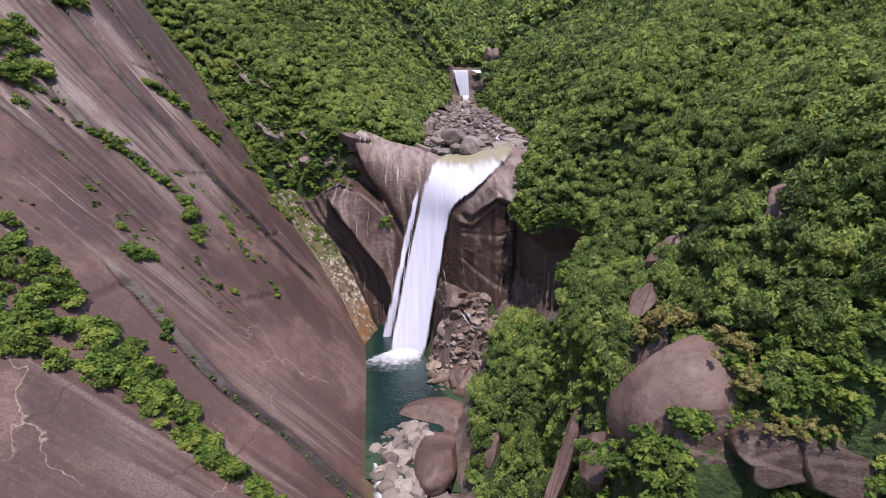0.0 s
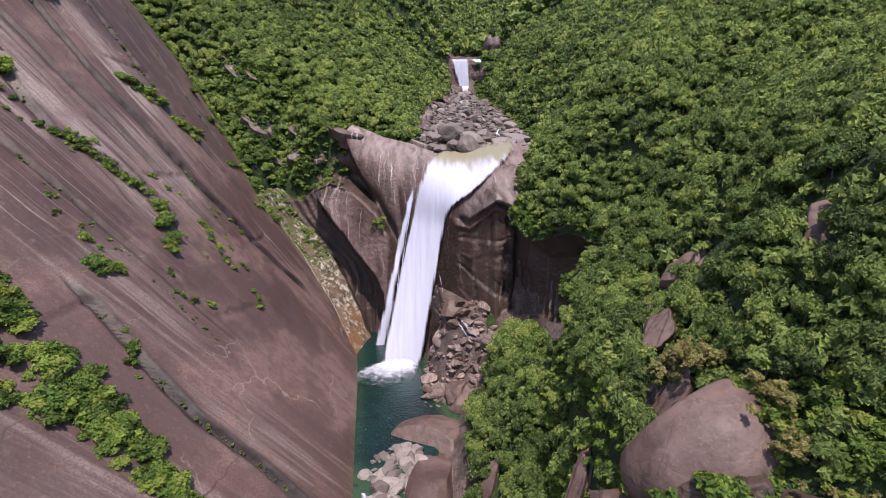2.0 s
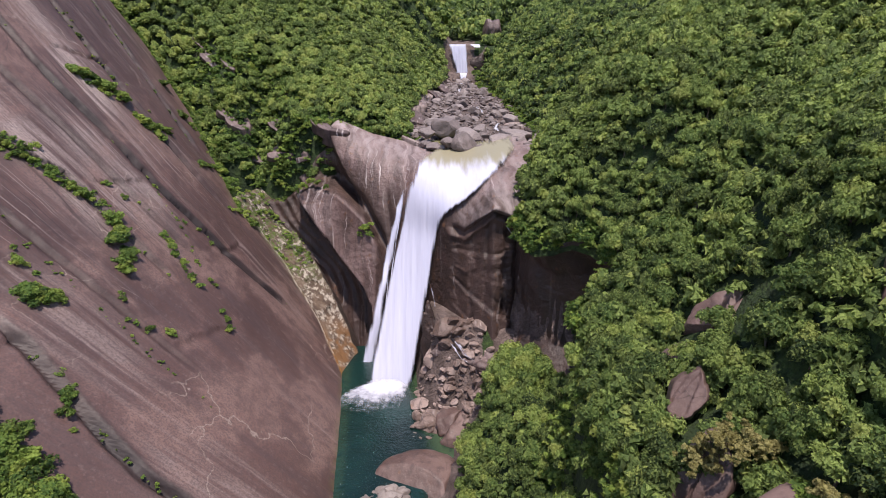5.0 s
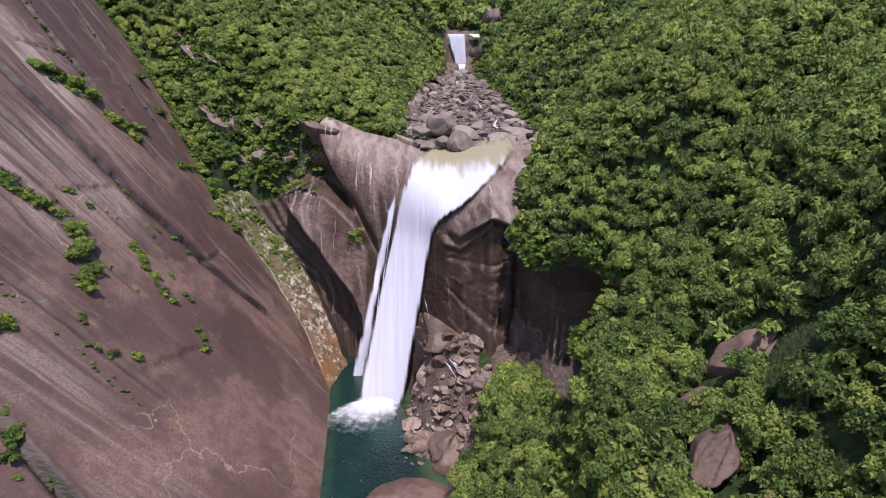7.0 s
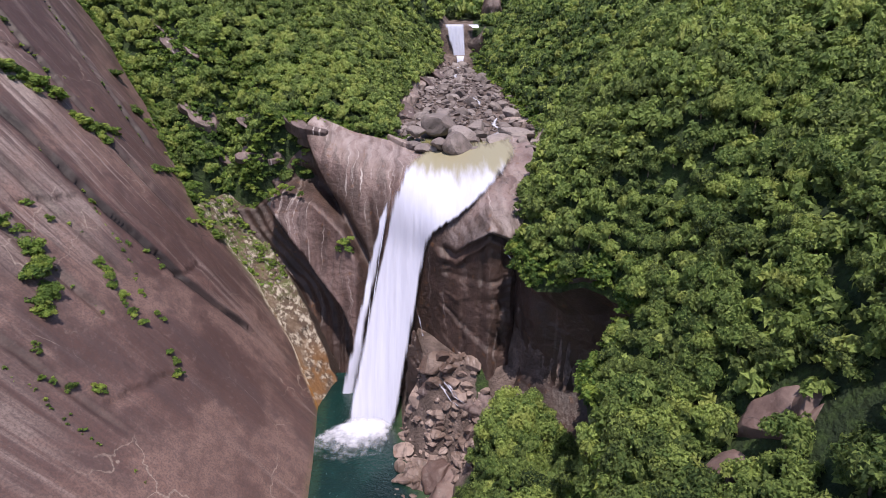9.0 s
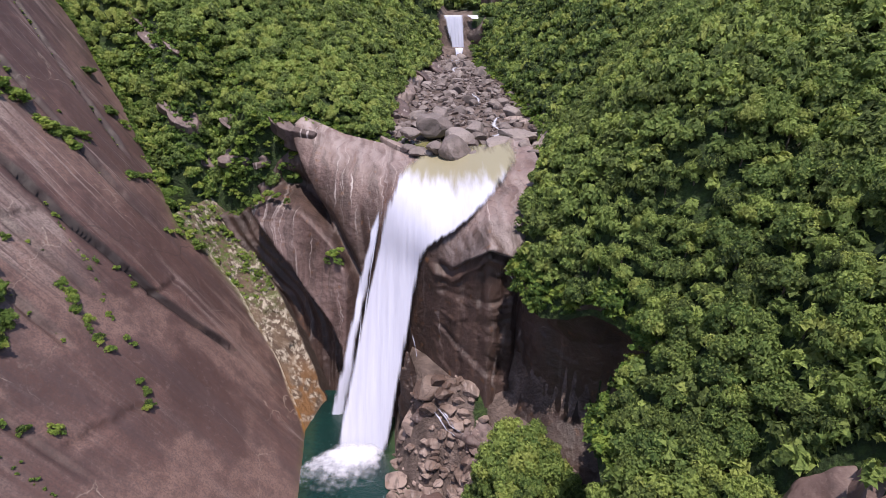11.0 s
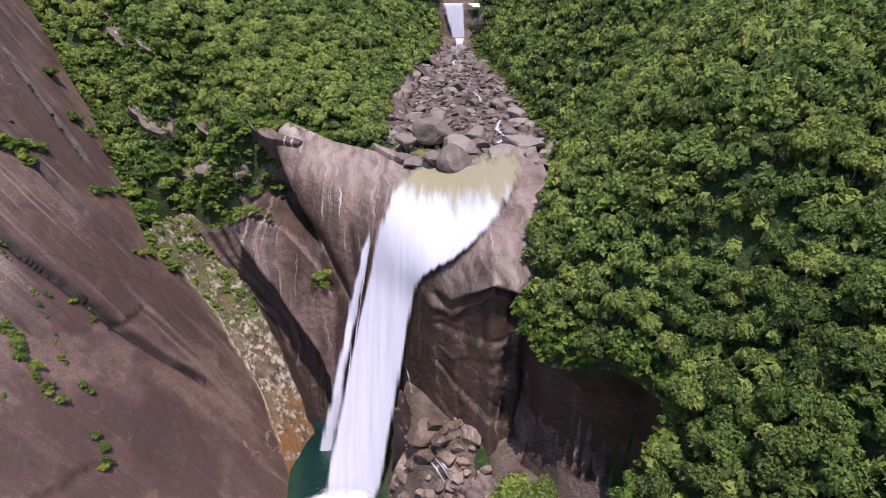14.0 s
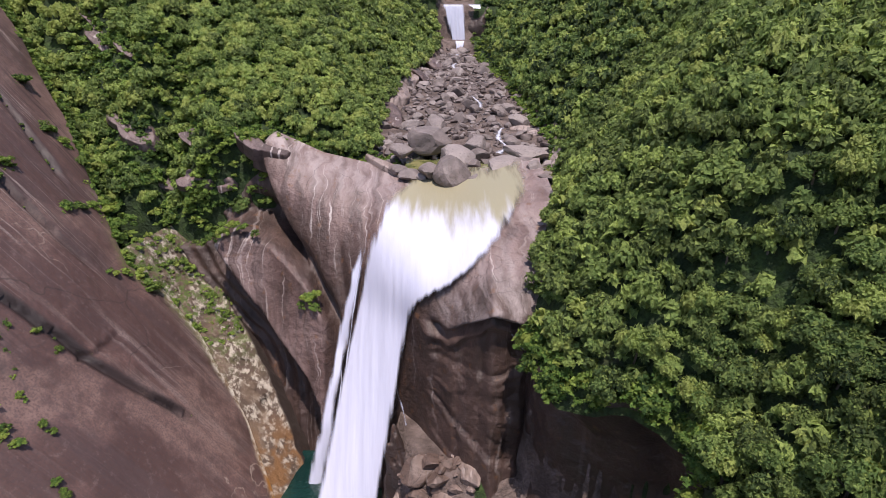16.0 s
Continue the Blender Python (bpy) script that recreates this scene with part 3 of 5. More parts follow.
# ---- the cliff of the falls ----
def cliff_sheet():
    x = np.arange(-58, 30.1, 0.45)
    s = np.concatenate([np.linspace(0, 1, 120), np.linspace(1, 2, 90)[1:]])
    X, S = np.meshgrid(x, s, indexing="ij")
    Y, Z = cliff_point(X, S)
    jag = 1.6 * fuzz(X, Z, 4, scale=0.14, octaves=3, seed=24)
    # the buttress stands forward under a slanting top edge, and its flank falls back into the gully
    top = np.interp(X, [-50, -45, -38, -30, -21, -14.5, -9], [42, 46, 49, 46.5, 41, 30, 10])
    flank = np.interp(Z, [-5, 15, 21, 29, 36.5, 44.6, 60], [-18, -19, -22, -30.8, -37.7, -43, -52]) + jag * 0.5
    body = (1 - step(Z, top - 0.6 + 0.4 * jag, top + 0.9 + 0.4 * jag)) * (1 - step(X, -18, -14.5))
    inner = step(X, flank - 0.4, flank + 0.8)
    cleft = (1 - inner) * (1 - step(Z, 44, 52))
    Y = Y - 3.0 * body * inner + 7.0 * cleft - 1.6 * cleft * np.abs(np.mod((X - flank) / 3.4 + 0.3 * jag, 1.0) - 0.3) + 1.0 * (1 - body) * (1 - step(X, -12, -8)) * (1 - step(Z, 52, 58))
    # the dome's dark left wall, and its undercut foot above the buttress
    wall = np.minimum(np.maximum(np.interp(Z, [36, 53, 62, 70], [-17.5, -27.5, -32.5, -36]) - X + 0.5 * jag, 0) * 3.0, 7.5) * step(Z, top - 0.3, top + 1.0)
    Y = Y + wall
    over = np.exp(-((Z - top - 2.6) / 2.6) ** 2) * (1 - step(X, -14, -11)) * step(X, -40, -36) * (1 - body)
    Y = Y + 3.2 * over
    # joints in the face on the right
    right = step(X, 5, 8) * (1 - step(S, 1.0, 1.1))
    for zc, slope, depth in ((39.6, 0.12, 1.3), (34, -0.15, 0.5), (27.5, -0.55, 1.8), (20, -0.6, 1.0)):
        d = Z - zc - slope * (X - 12) - 0.25 * jag
        Y = Y + right * depth * (0.45 * np.exp(-(d / 0.3) ** 2) + 0.6 * step(d, -0.15, 0.25))
    for xc in (10.5, 14.2, 18.5, 21.5):
        d = X - xc - 0.04 * (Z - 30) - 0.3 * jag
        Y = Y + right * (0.7 * np.exp(-(d / 0.3) ** 2) + 0.7 * step(d, 0, 0.5))
    slab_fall = np.round(fuzz(X * 0.8 + 0.45 * Z, Z * 0.9 - 0.3 * X, 2, scale=0.13, octaves=1, seed=29) * 3.5) / 3.5
    Y = Y - right * 1.3 * slab_fall
    # a sharp lip along the top of the face
    lip = step(X, 3.5, 6)
    Y = Y + lip * 1.3 * step(S, 1.0, 1.03) - lip * 0.9 * step(S, 0.95, 0.985) * (1 - step(S, 0.985, 1.0))
    # steps on the shelf above it
    shelf = step(X, 8, 13) * step(S, 1.05, 1.15)
    Z = Z + shelf * 0.9 * np.round(fuzz(X * 0.7, Y * 1.6, 0, scale=0.16, octaves=2, seed=26) * 2.2) / 2.2
    # deep folds behind the water
    Y = Y + 1.2 * np.exp(-((X + 12 + 0.1 * (Z - 30)) / 1.0) ** 2) * (1 - step(Z, 44, 52))
    amp = 1.0 - 0.8 * step(S, 1.0, 1.4)
    block = np.round(fuzz(X * 1.4, Y, Z * 0.6, scale=0.16, octaves=2, seed=25) * 3) / 3
    d = fuzz(X, Y, Z, scale=0.07, octaves=3, seed=21) * 0.8 * amp + block * 0.3 * amp + fuzz(X, Y, Z, scale=0.7, octaves=3, seed=22) * 0.12 * amp
    # wet lower face, plus shade painted into the cleft, undercut and left wall
    wet_dark = np.clip((1 - step(S, 1.05, 1.5)) * (0.75 + 0.7 * step(X, 2, 6)) - 0.45 * body * inner + 0.9 * cleft + 0.7 * over + 0.12 * wall, 0, 1)
    # paler along the crest and over the shelf right of the falls
    pale_top = (1 - np.minimum(wall / 3, 1)) * step(S, 1.35, 1.75) * (1 - step(np.abs(X + 14), 20, 25)) + 0.5 * step(S, 1.6, 1.9) * (1 - step(X, -28, -20)) + 0.9 * step(S, 0.98, 1.06) * step(X, 5, 9)
    return np.stack([X, Y - d, Z], -1), len(x), len(s), dict(across=X, down=S * 6, wet_dark=wet_dark, pale_top=pale_top)


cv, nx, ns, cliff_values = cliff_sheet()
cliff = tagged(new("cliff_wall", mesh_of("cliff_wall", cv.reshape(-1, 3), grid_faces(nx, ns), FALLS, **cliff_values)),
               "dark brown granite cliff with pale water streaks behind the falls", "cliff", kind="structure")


def crusted_granite():
    """Broken gully rock under a pale mineral crust, rusty by the pool and mossy higher up."""
    k = Mat("crusted_granite", 0.8)
    c = k.mix(k.ramp(k.noise(0.55, k.scaled((1.2, 1.2, 0.45)), detail=8, rough=0.7), 0.46, 0.60), (0.075, 0.048, 0.034), (0.38, 0.335, 0.28))
    c = k.mix(k.ramp(k.noise(0.22, detail=5), 0.50, 0.62, 0, 0.8), c, (0.13, 0.088, 0.06))
    c = k.mix(k.math("MULTIPLY", k.attr("rust"), k.ramp(k.noise(0.3, detail=6), 0.36, 0.58)), c, (0.15, 0.072, 0.026))
    c = k.mix(k.math("MULTIPLY", k.attr("moss"), k.ramp(k.noise(0.6, detail=7, rough=0.7), 0.46, 0.60)), c, (0.075, 0.105, 0.022))
    # the outer edge is coloured dark for the shade under the buttress
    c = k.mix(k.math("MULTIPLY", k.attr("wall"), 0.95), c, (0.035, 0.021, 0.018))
    k.bump(k.noise(1.1, detail=8, rough=0.65), 1.0, 0.6)
    return k.colour(c)


def apron_sheet():
    """The crusted floor of the gully, from the slab's broken margin across to the foot of the buttress."""
    z, u = np.linspace(-5, 46, 120), np.linspace(0, 1.35, 60)
    Z, U_ = np.meshgrid(z, u, indexing="ij")
    ay = slab_edge(Z) - 2.5 + 1.2 * fuzz(Z, 2, scale=0.3, seed=35)
    ax = slab_x(ay, Z) - 0.5
    ox = np.interp(Z, [-5, 1.7, 17, 35, 46], [-20, -24.2, -33.4, -48.9, -57]) + 0.9 * fuzz(Z, 7, scale=0.35, seed=36)
    oy = np.interp(Z, [-5, 1.7, 17, 35, 46], [182, 187.0, 198.3, 213.3, 220])
    w = np.minimum(U_, 1)
    X, Y = ax + (ox - ax) * w, ay + (oy - ay) * w
    Y = Y + 1.6 * np.sin(math.pi * w) + 5.0 * np.maximum(U_ - 1, 0) / 0.35
    X = X + 3.0 * np.maximum(U_ - 1, 0) / 0.35
    lump = 1.7 * fuzz(X, Y, Z, scale=0.22, octaves=5, seed=37) + 1.1 * np.round(2 * fuzz(X, Y, Z, scale=0.3, octaves=2, seed=38)) / 2
    Y = Y - lump * np.sin(math.pi * np.minimum(U_ * 0.9 + 0.05, 1))
    Zn = Z - 9.0 * np.maximum(U_ - 1, 0) / 0.35
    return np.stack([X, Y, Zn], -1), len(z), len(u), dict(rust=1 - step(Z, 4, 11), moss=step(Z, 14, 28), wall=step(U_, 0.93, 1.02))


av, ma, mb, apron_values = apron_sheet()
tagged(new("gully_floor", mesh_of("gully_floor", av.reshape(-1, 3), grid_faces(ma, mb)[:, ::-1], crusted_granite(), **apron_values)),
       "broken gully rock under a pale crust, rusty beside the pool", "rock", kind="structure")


def cave_sheet():
    """The undercut wall below the forest edge, right of the falls, from its foot up and out to the rim."""
    y = np.linspace(166, 114, 100)
    s = np.linspace(0, 1, 90)
    Y, S = np.meshgrid(y, s, indexing="ij")
    k = [0, 0.25, 0.5, 0.68, 0.86, 0.93, 1]
    rim = right_bank(rim_x(Y), Y)
    Z = 8 + (rim + 0.6 - 8) * np.interp(S, k, [0.16, 0.34, 0.62, 0.80, 0.93, 0.975, 0.99])
    # the foot is drawn forward so dark rock covers the paler cave floor
    inn = np.interp(S, k, [-0.45, 0.85, 0.95, 0.72, 0.15, 0.02, 0.2])
    X = rim_x(Y) + inn * (cave_depth(Y) + 0.8) - 0.4
    d = 1.3 * fuzz(X, Y, Z, scale=0.12, octaves=4, seed=27) + 0.5 * np.round(2 * fuzz(X, Y, Z * 0.5, scale=0.25, octaves=2, seed=28)) / 2
    return np.stack([X - d, Y - 0.4 * d, Z + 0 * d], -1), len(y), len(s)


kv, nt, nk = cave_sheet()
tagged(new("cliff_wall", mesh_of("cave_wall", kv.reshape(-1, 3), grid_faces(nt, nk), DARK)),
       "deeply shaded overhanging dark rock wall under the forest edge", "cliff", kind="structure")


def roof_sheet():
    """The forested ground that carries over the undercut."""
    y, u = np.linspace(114, 168, 50), np.linspace(0, 1, 16)
    Y, U_ = np.meshgrid(y, u, indexing="ij")
    X = rim_x(Y) - 1.0 + 13 * U_
    Z = right_bank(X, Y) + 0.1 - 1.5 * (1 - step(U_, 0, 0.12))
    return np.stack([X, Y, Z], -1), len(y), len(u)


rv, na, nb = roof_sheet()
tagged(new("ground_shelf", mesh_of("ground_shelf", rv.reshape(-1, 3), grid_faces(na, nb)[:, ::-1], SOIL, rock=np.zeros(na * nb))),
       "forested shelf of soil and rock above the undercut wall", "ground", kind="structure")

# ---- water ----
def sheet(name, left, right, n, m, material, bulge=0.4, seed=0, drape=True):
    """A sheet of water between two edges, functions of 0 to 1 giving places."""
    v = np.linspace(0, 1, n)
    u = np.linspace(0, 1, m)
    A, B = np.array([left(t) for t in v]), np.array([right(t) for t in v])
    V = A[:, None, :] * (1 - u[None, :, None]) + B[:, None, :] * u[None, :, None]
    if drape:
        # the sheet lies on the rock as far as the crest
        k = int(0.45 * n)
        S = 2 - v[:k, None] / 0.45 * 1.02 + 0 * u[None, :]
        Y, Z = cliff_point(V[:k, :, 0], S)
        V[:k, :, 1], V[:k, :, 2] = Y - 1.1, Z + 0.9
        for _ in range(45):
            V[1:-1] = 0.25 * V[:-2] + 0.5 * V[1:-1] + 0.25 * V[2:]
    ridge = fuzz(V[..., 0] * 1.2, V[..., 1] * 0.2, V[..., 2] * 0.05, scale=0.6, octaves=4, seed=seed)
    V[..., 1] -= bulge * np.sin(np.pi * u)[None, :] + 0.22 * ridge * np.sin(np.pi * u)[None, :] ** 0.5
    rim = np.minimum(1, 6 * np.minimum(u, 1 - u))[None, :] * np.ones((n, 1)) * np.minimum(1, (1 - v) * 12 + 0.5)[:, None] * np.interp(v, [0, 0.06, 0.2], [0.3, 0.75, 1.0])[:, None]
    return mesh_of(name, V.reshape(-1, 3), grid_faces(n, m), material, rim=rim, froth=np.repeat(step(v, 0.06, 0.26), m))


def on_cliff(x, s, lift=0.5):
    y, z = cliff_point(x, s)
    return np.array([x, float(y) - lift * 0.8, float(z) + lift * 0.5])


def lerp(a, b, t):
    return np.array(a) * (1 - t) + np.array(b) * t


CROSS_S = [2.0, 1.80, 1.69, 1.54, 1.40, 1.30, 1.18, 1.07, 0.98]


def falls_left(t):
    if t < 0.45:
        s = 2 - t / 0.45 * 1.02
        return on_cliff(np.interp(-s, [-2, -1.79, -1.72, -1.54, -1.35, -1.11, -0.98], [3.0, -2.3, -4.0, -5.1, -6.7, -7.8, -8.8]), s, 0.7)
    k = (t - 0.45) / 0.55
    return lerp(on_cliff(-8.8, 0.98, 0.7), (-18.2, 168, -0.5), k) + np.array([0, 0, 4 * k * (1 - k)])


def falls_right(t):
    if t < 0.45:
        s = 2 - t / 0.45 * 1.02
        return on_cliff(np.interp(-s, [-v for v in CROSS_S], [28, 25, 21.7, 17.9, 13.6, 9.0, 5.2, 3.2, 2.4]), s, 0.7)
    k = (t - 0.45) / 0.55
    return lerp(on_cliff(2.4, 0.98, 0.7), (-5.4, 167, -0.5), k) + np.array([0, 0, 4 * k * (1 - k)])


waterfall = thing("waterfall", (-5, 190, 0), "tall white waterfall sliding over a granite lip into a pool", "waterfall")
fall_mesh = sheet("sheet", falls_left, falls_right, 180, 70, WHITE, 0.8, 31)
fall_mesh.transform(Matrix.Translation((5, -190, 0)))
part("main_sheet", fall_mesh, waterfall)

# thin side strands of the falls
def strand(name, pts, widths, seed, body=0.85):
    """A ribbon of falling water along a line of places."""
    t = np.linspace(0, 1, 70)
    k = np.linspace(0, 1, len(pts))
    P = np.stack([np.interp(t, k, [p[i] for p in pts]) for i in range(3)], 1)
    w = np.interp(t, k, widths)
    u = np.linspace(-0.5, 0.5, 9)
    V = P[:, None, :] + np.zeros((1, 9, 1))
    V[..., 0] += w[:, None] * (u[None, :] + 0.12 * fuzz(t * 14, seed, 0, seed=seed)[:, None])
    V[..., 1] -= 0.35 * np.cos(u * math.pi)[None, :] + 0.25 * fuzz(V[..., 0] * 1.5, V[..., 2] * 0.15, 0, seed=seed + 1)
    me = mesh_of(name, V.reshape(-1, 3) - np.array([-5, 190, 0]), grid_faces(70, 9), WHITE, rim=((body - 1.5 * np.abs(u))[None, :] * np.minimum(1, 0.05 + 4 * t)[:, None] - 0.25 * (0.5 + 0.5 * fuzz(t * 9, seed, 2, seed=seed))[:, None]).ravel(), froth=np.ones(630))
    return part(name, me, waterfall)


def face_y(x, z):
    """The y of the cliff face at x and height z, for water that runs on it."""
    return float(np.interp(x, CX, FOOT) + np.interp(x, CX, LEANS) * z)


def on_face(pts, lift=1.2):
    return [(x, face_y(x, z) - lift - 3.0 * float(step(np.array(-x), 13.5, 15.5)) if z < 44 else float(np.interp(z, [44, 55], [face_y(x, 44) - lift, 195.0])), z) for x, z in pts]


strand("strand", on_face([(-7.6, 54), (-8.6, 49), (-9.8, 44), (-11.4, 37), (-13.2, 29.5), (-14.6, 23), (-16.4, 14), (-18.2, 6), (-19.8, -0.5)], 1.5), [1.4, 2.0, 2.3, 2.7, 2.6, 3.0, 3.4, 3.6, 3.6], 61, 0.95)
strand("strand", on_face([(-6.6, 55), (-8.0, 49), (-9.2, 44), (-10.6, 36), (-11.8, 28), (-13.4, 18), (-15.4, 8), (-17.0, -0.5)], 1.3), [0.6, 0.9, 1.0, 1.2, 1.0, 1.5, 1.6, 1.8], 68, 0.6)
strand("strand", on_face([(-13.0, 30), (-13.4, 22), (-14.6, 12), (-16.8, -0.5)], 1.7), [0.5, 0.8, 0.7, 1.0], 62, 0.6)
strand("strand", [(-1.0, 176.6, 30), (0.6, 175.6, 24.5), (1.6, 174.4, 18), (0.5, 172, 9), (-1.5, 168.5, 1)], [0.8, 1.4, 1.0, 1.2, 1.4], 63, 0.6)
for k in range(3):
    strand("strand", [(11.5 + k, 172.5 + 0.6 * k, 51.8 - 0.4 * k), (14 + k, 169.2, 51.0 - 0.8 * k), (16.5 + k, 166.6, 50.6 - 1.2 * k), (19 + k, 164.6, 48.6 - 1.6 * k)], [1.0, 1.4, 0.9, 0.5], 160 + k, 0.55)
for k, (dx, dz) in enumerate(((0, 0), (0.9, -0.8), (-0.7, -1.2))):
    strand("strand", [(4.6 + dx, 160.0, 20.2 + dz), (7.2 + dx, 158.4, 18.0 + dz), (8.6 + dx, 157.4, 15.8 + dz), (11.0 + dx, 156.6, 14.6 + dz), (13.6 + dx, 155.4, 12.6 + dz)],
           [0.8, 1.6, 0.7, 1.8, 1.0], 65 + k, 0.5)


def skirt(name, centre, halves, seed, label):
    """The foot of the falls, where the sheet spreads into churned white water: places and half widths down its middle."""
    t, u = np.linspace(0, 1, 60), np.linspace(-1, 1, 48)
    k = np.linspace(0, 1, len(centre))
    P = np.stack([np.interp(t, k, [c[i] for c in centre]) for i in range(3)], 1)
    for _ in range(40):
        P[1:-1] = 0.25 * P[:-2] + 0.5 * P[1:-1] + 0.25 * P[2:]
    w = np.interp(t, k, halves) * (1 + 0.10 * fuzz(t * 7, seed, 0, seed=seed))
    V = P[:, None, :] + np.zeros((1, 48, 1))
    V[..., 0] += w[:, None] * u[None, :]
    V[..., 1] += 0.30 * np.abs(w[:, None] * u[None, :]) ** 1.15
    V[..., 2] = np.maximum(V[..., 2] * (1 - 0.75 * np.abs(u[None, :]) ** 2.2), 0.12) + 0.45 * fuzz(V[..., 0], V[..., 1], V[..., 2], scale=0.35, octaves=4, seed=seed + 1) * np.minimum(1, 0.2 + V[..., 2] / 4)
    rim = np.minimum(1.3 - 1.3 * np.abs(u[None, :]) ** 2.5, 1.6 * (1 - t[:, None])) * np.minimum(1, 2.6 * t[:, None])
    return part(name, mesh_of(name, V.reshape(-1, 3) - np.array([-5, 190, 0]), grid_faces(60, 48), FOAM, rim=rim), waterfall, label)


skirt("foam", [(-11.6, 167.0, 2.6), (-12.4, 165.4, 1.9), (-14.0, 162.6, 1.2), (-15.6, 159.0, 0.7), (-16.8, 153.5, 0.15)], [5.6, 6.6, 7.8, 8.6, 8.8], 71, "boiling white foam at the foot of the falls")


def water_sheet(name, x0, x1, y0, y1, z, material, label, category, shoal=None, gap=1.0):
    x, y = np.arange(x0, x1 + gap, gap), np.arange(y0, y1 + gap, gap)
    X, Y = np.meshgrid(x, y, indexing="ij")
    Z = z + 0.06 * fuzz(X, Y, 0, scale=0.6, seed=81)
    if name == "pool":
        Z = Z - 3.5 * step(X, -0.5, 2.0) * (1 - step(Y, 133, 138))
    return tagged(new(name, mesh_of(name, np.stack([X, Y, Z], -1).reshape(-1, 3), grid_faces(len(x), len(y)), material, shoal=shoal(X, Y) if shoal else 0 * X)),
                  label, category, kind="structure")


def pool_shoal(x, y):
    """Shallow margins on the right bank, by the slab and at the outflow."""
    return np.clip(step(x + 0.25 * (y - 150), -4, 1) + 0.3 * (1 - step(x - slab_x(y, 0.0 * y), 1.0, 3.0)) + (1 - step(y, 112, 124)) * 0.9, 0, 1)


water_sheet("pool", -34, 8, 106, 190, 0.0, POOL, "deep green plunge pool rippled by the falls", "pool", pool_shoal)
water_sheet("stream", -30, -4, 70, 108, -2.6, POOL, "stream running out of the plunge pool", "stream")
water_sheet("stream_pool", -1, 33, 210, 229, 60.35, SHALLOW, "shallow yellow-green pool above the lip of the falls", "pool")


def rapid(name, pts, widths, seed, label):
    """White water running down between the boulders."""
    k = np.linspace(0, 1, len(pts))
    t = np.linspace(0, 1, 24 * (len(pts) - 1))
    P = np.stack([np.interp(t, k, [p[i] for p in pts]) for i in range(3)], 1)
    for _ in range(60):
        P[1:-1] = 0.25 * P[:-2] + 0.5 * P[1:-1] + 0.25 * P[2:]
    w = 1.7 * np.interp(t, k, widths) * (0.55 + 0.6 * np.abs(fuzz(t * 9, seed, 5, seed=seed)))
    u = np.linspace(-0.5, 0.5, 9)
    V = P[:, None, :] + np.zeros((1, 9, 1))
    V[..., 0] += w[:, None] * (u[None, :] * (1 + 0.5 * fuzz(t * 12, seed, 0, seed=seed)[:, None])) + 0.5 * fuzz(t * 6, seed, 1, seed=seed)[:, None]
    V[..., 2] += 0.3 * fuzz(V[..., 0], V[..., 1], 0, scale=0.8, seed=seed + 1) + 0.2
    return tagged(new(name, mesh_of(name, V.reshape(-1, 3), grid_faces(len(t), 9), FOAM, rim=np.tile(0.72 - 1.3 * np.abs(u), len(t)))), label, "stream", kind="structure")


rapid("rapids", [(14.5, 388.5, 72.4), (13.5, 378, 71.6), (12.5, 368, 70.8), (12.2, 356, 70.1), (11.5, 346, 69.5), (13.5, 330, 68.8)], [4.6, 4.0, 3.2, 2.6, 2.2, 1.0], 91, "white rapids threading between boulders above the falls")
rapid("rapids", [(24, 246, 63.6), (22, 238, 62.6), (24.5, 231, 61.7), (21, 226, 61.0)], [0.8, 1.4, 1.2, 2.2], 92, "white rapids threading between boulders above the falls")
rapid("rapids", [(17, 285, 66.3), (20, 274, 65.4), (18, 264, 64.6)], [0.8, 1.6, 0.9], 94, "white rapids threading between boulders above the falls")
rapid("rapids", [(-15.6, 111, 0.15), (-14.6, 107, -0.4), (-13.6, 103, -1.4), (-12.6, 96, -2.2), (-11.5, 86, -2.4)], [0.8, 2.6, 4.0, 5.0, 5.0], 93, "white outflow squeezed between slab and boulders")


# ---- the upper fall and its rock step ----
upper = thing("waterfall", (12, 408, 76), "small white waterfall over a dark rock step upstream", "waterfall")


def curtain(name, x0, x1, y, z0, z1, seed, slant=0.0):
    u, v = np.linspace(0, 1, 22), np.linspace(0, 1, 30)
    U_, V_ = np.meshgrid(u, v, indexing="ij")
    X = x1 - (x1 - x0) * (1 - U_) * (1 - 0.38 * V_) + slant * V_ + 0.5 * fuzz(U_ * 5, seed, 0, seed=seed) * V_ + 0.3 * fuzz(V_ * 6, seed, U_ * 2, seed=seed)
    Z = z0 + (z1 - z0) * V_
    Y = y - 2.4 * V_ ** 0.6 - 0.4 * fuzz(X * 1.2, Z * 0.1, 0, seed=seed)
    P = np.stack([X - 12, Y - 408, Z - 76], -1)
    return part(name, mesh_of(name, P.reshape(-1, 3), grid_faces(22, 30), WHITE, rim=np.minimum(1, 0.1 + 3.2 * np.minimum(U_, 1 - U_)) * (1 if x1 - x0 > 8 else 0.75), froth=np.ones(660)), upper)


curtain("main_sheet", 6.6, 17.8, 403.0, 94.2, 77.0, 101, 1.0)
curtain("side_sheet", 19.5, 26.5, 404.5, 94.2, 92.4, 102)
curtain("lower_sheet", 12.6, 18.0, 389.6, 77.6, 70.4, 103, -1.0)


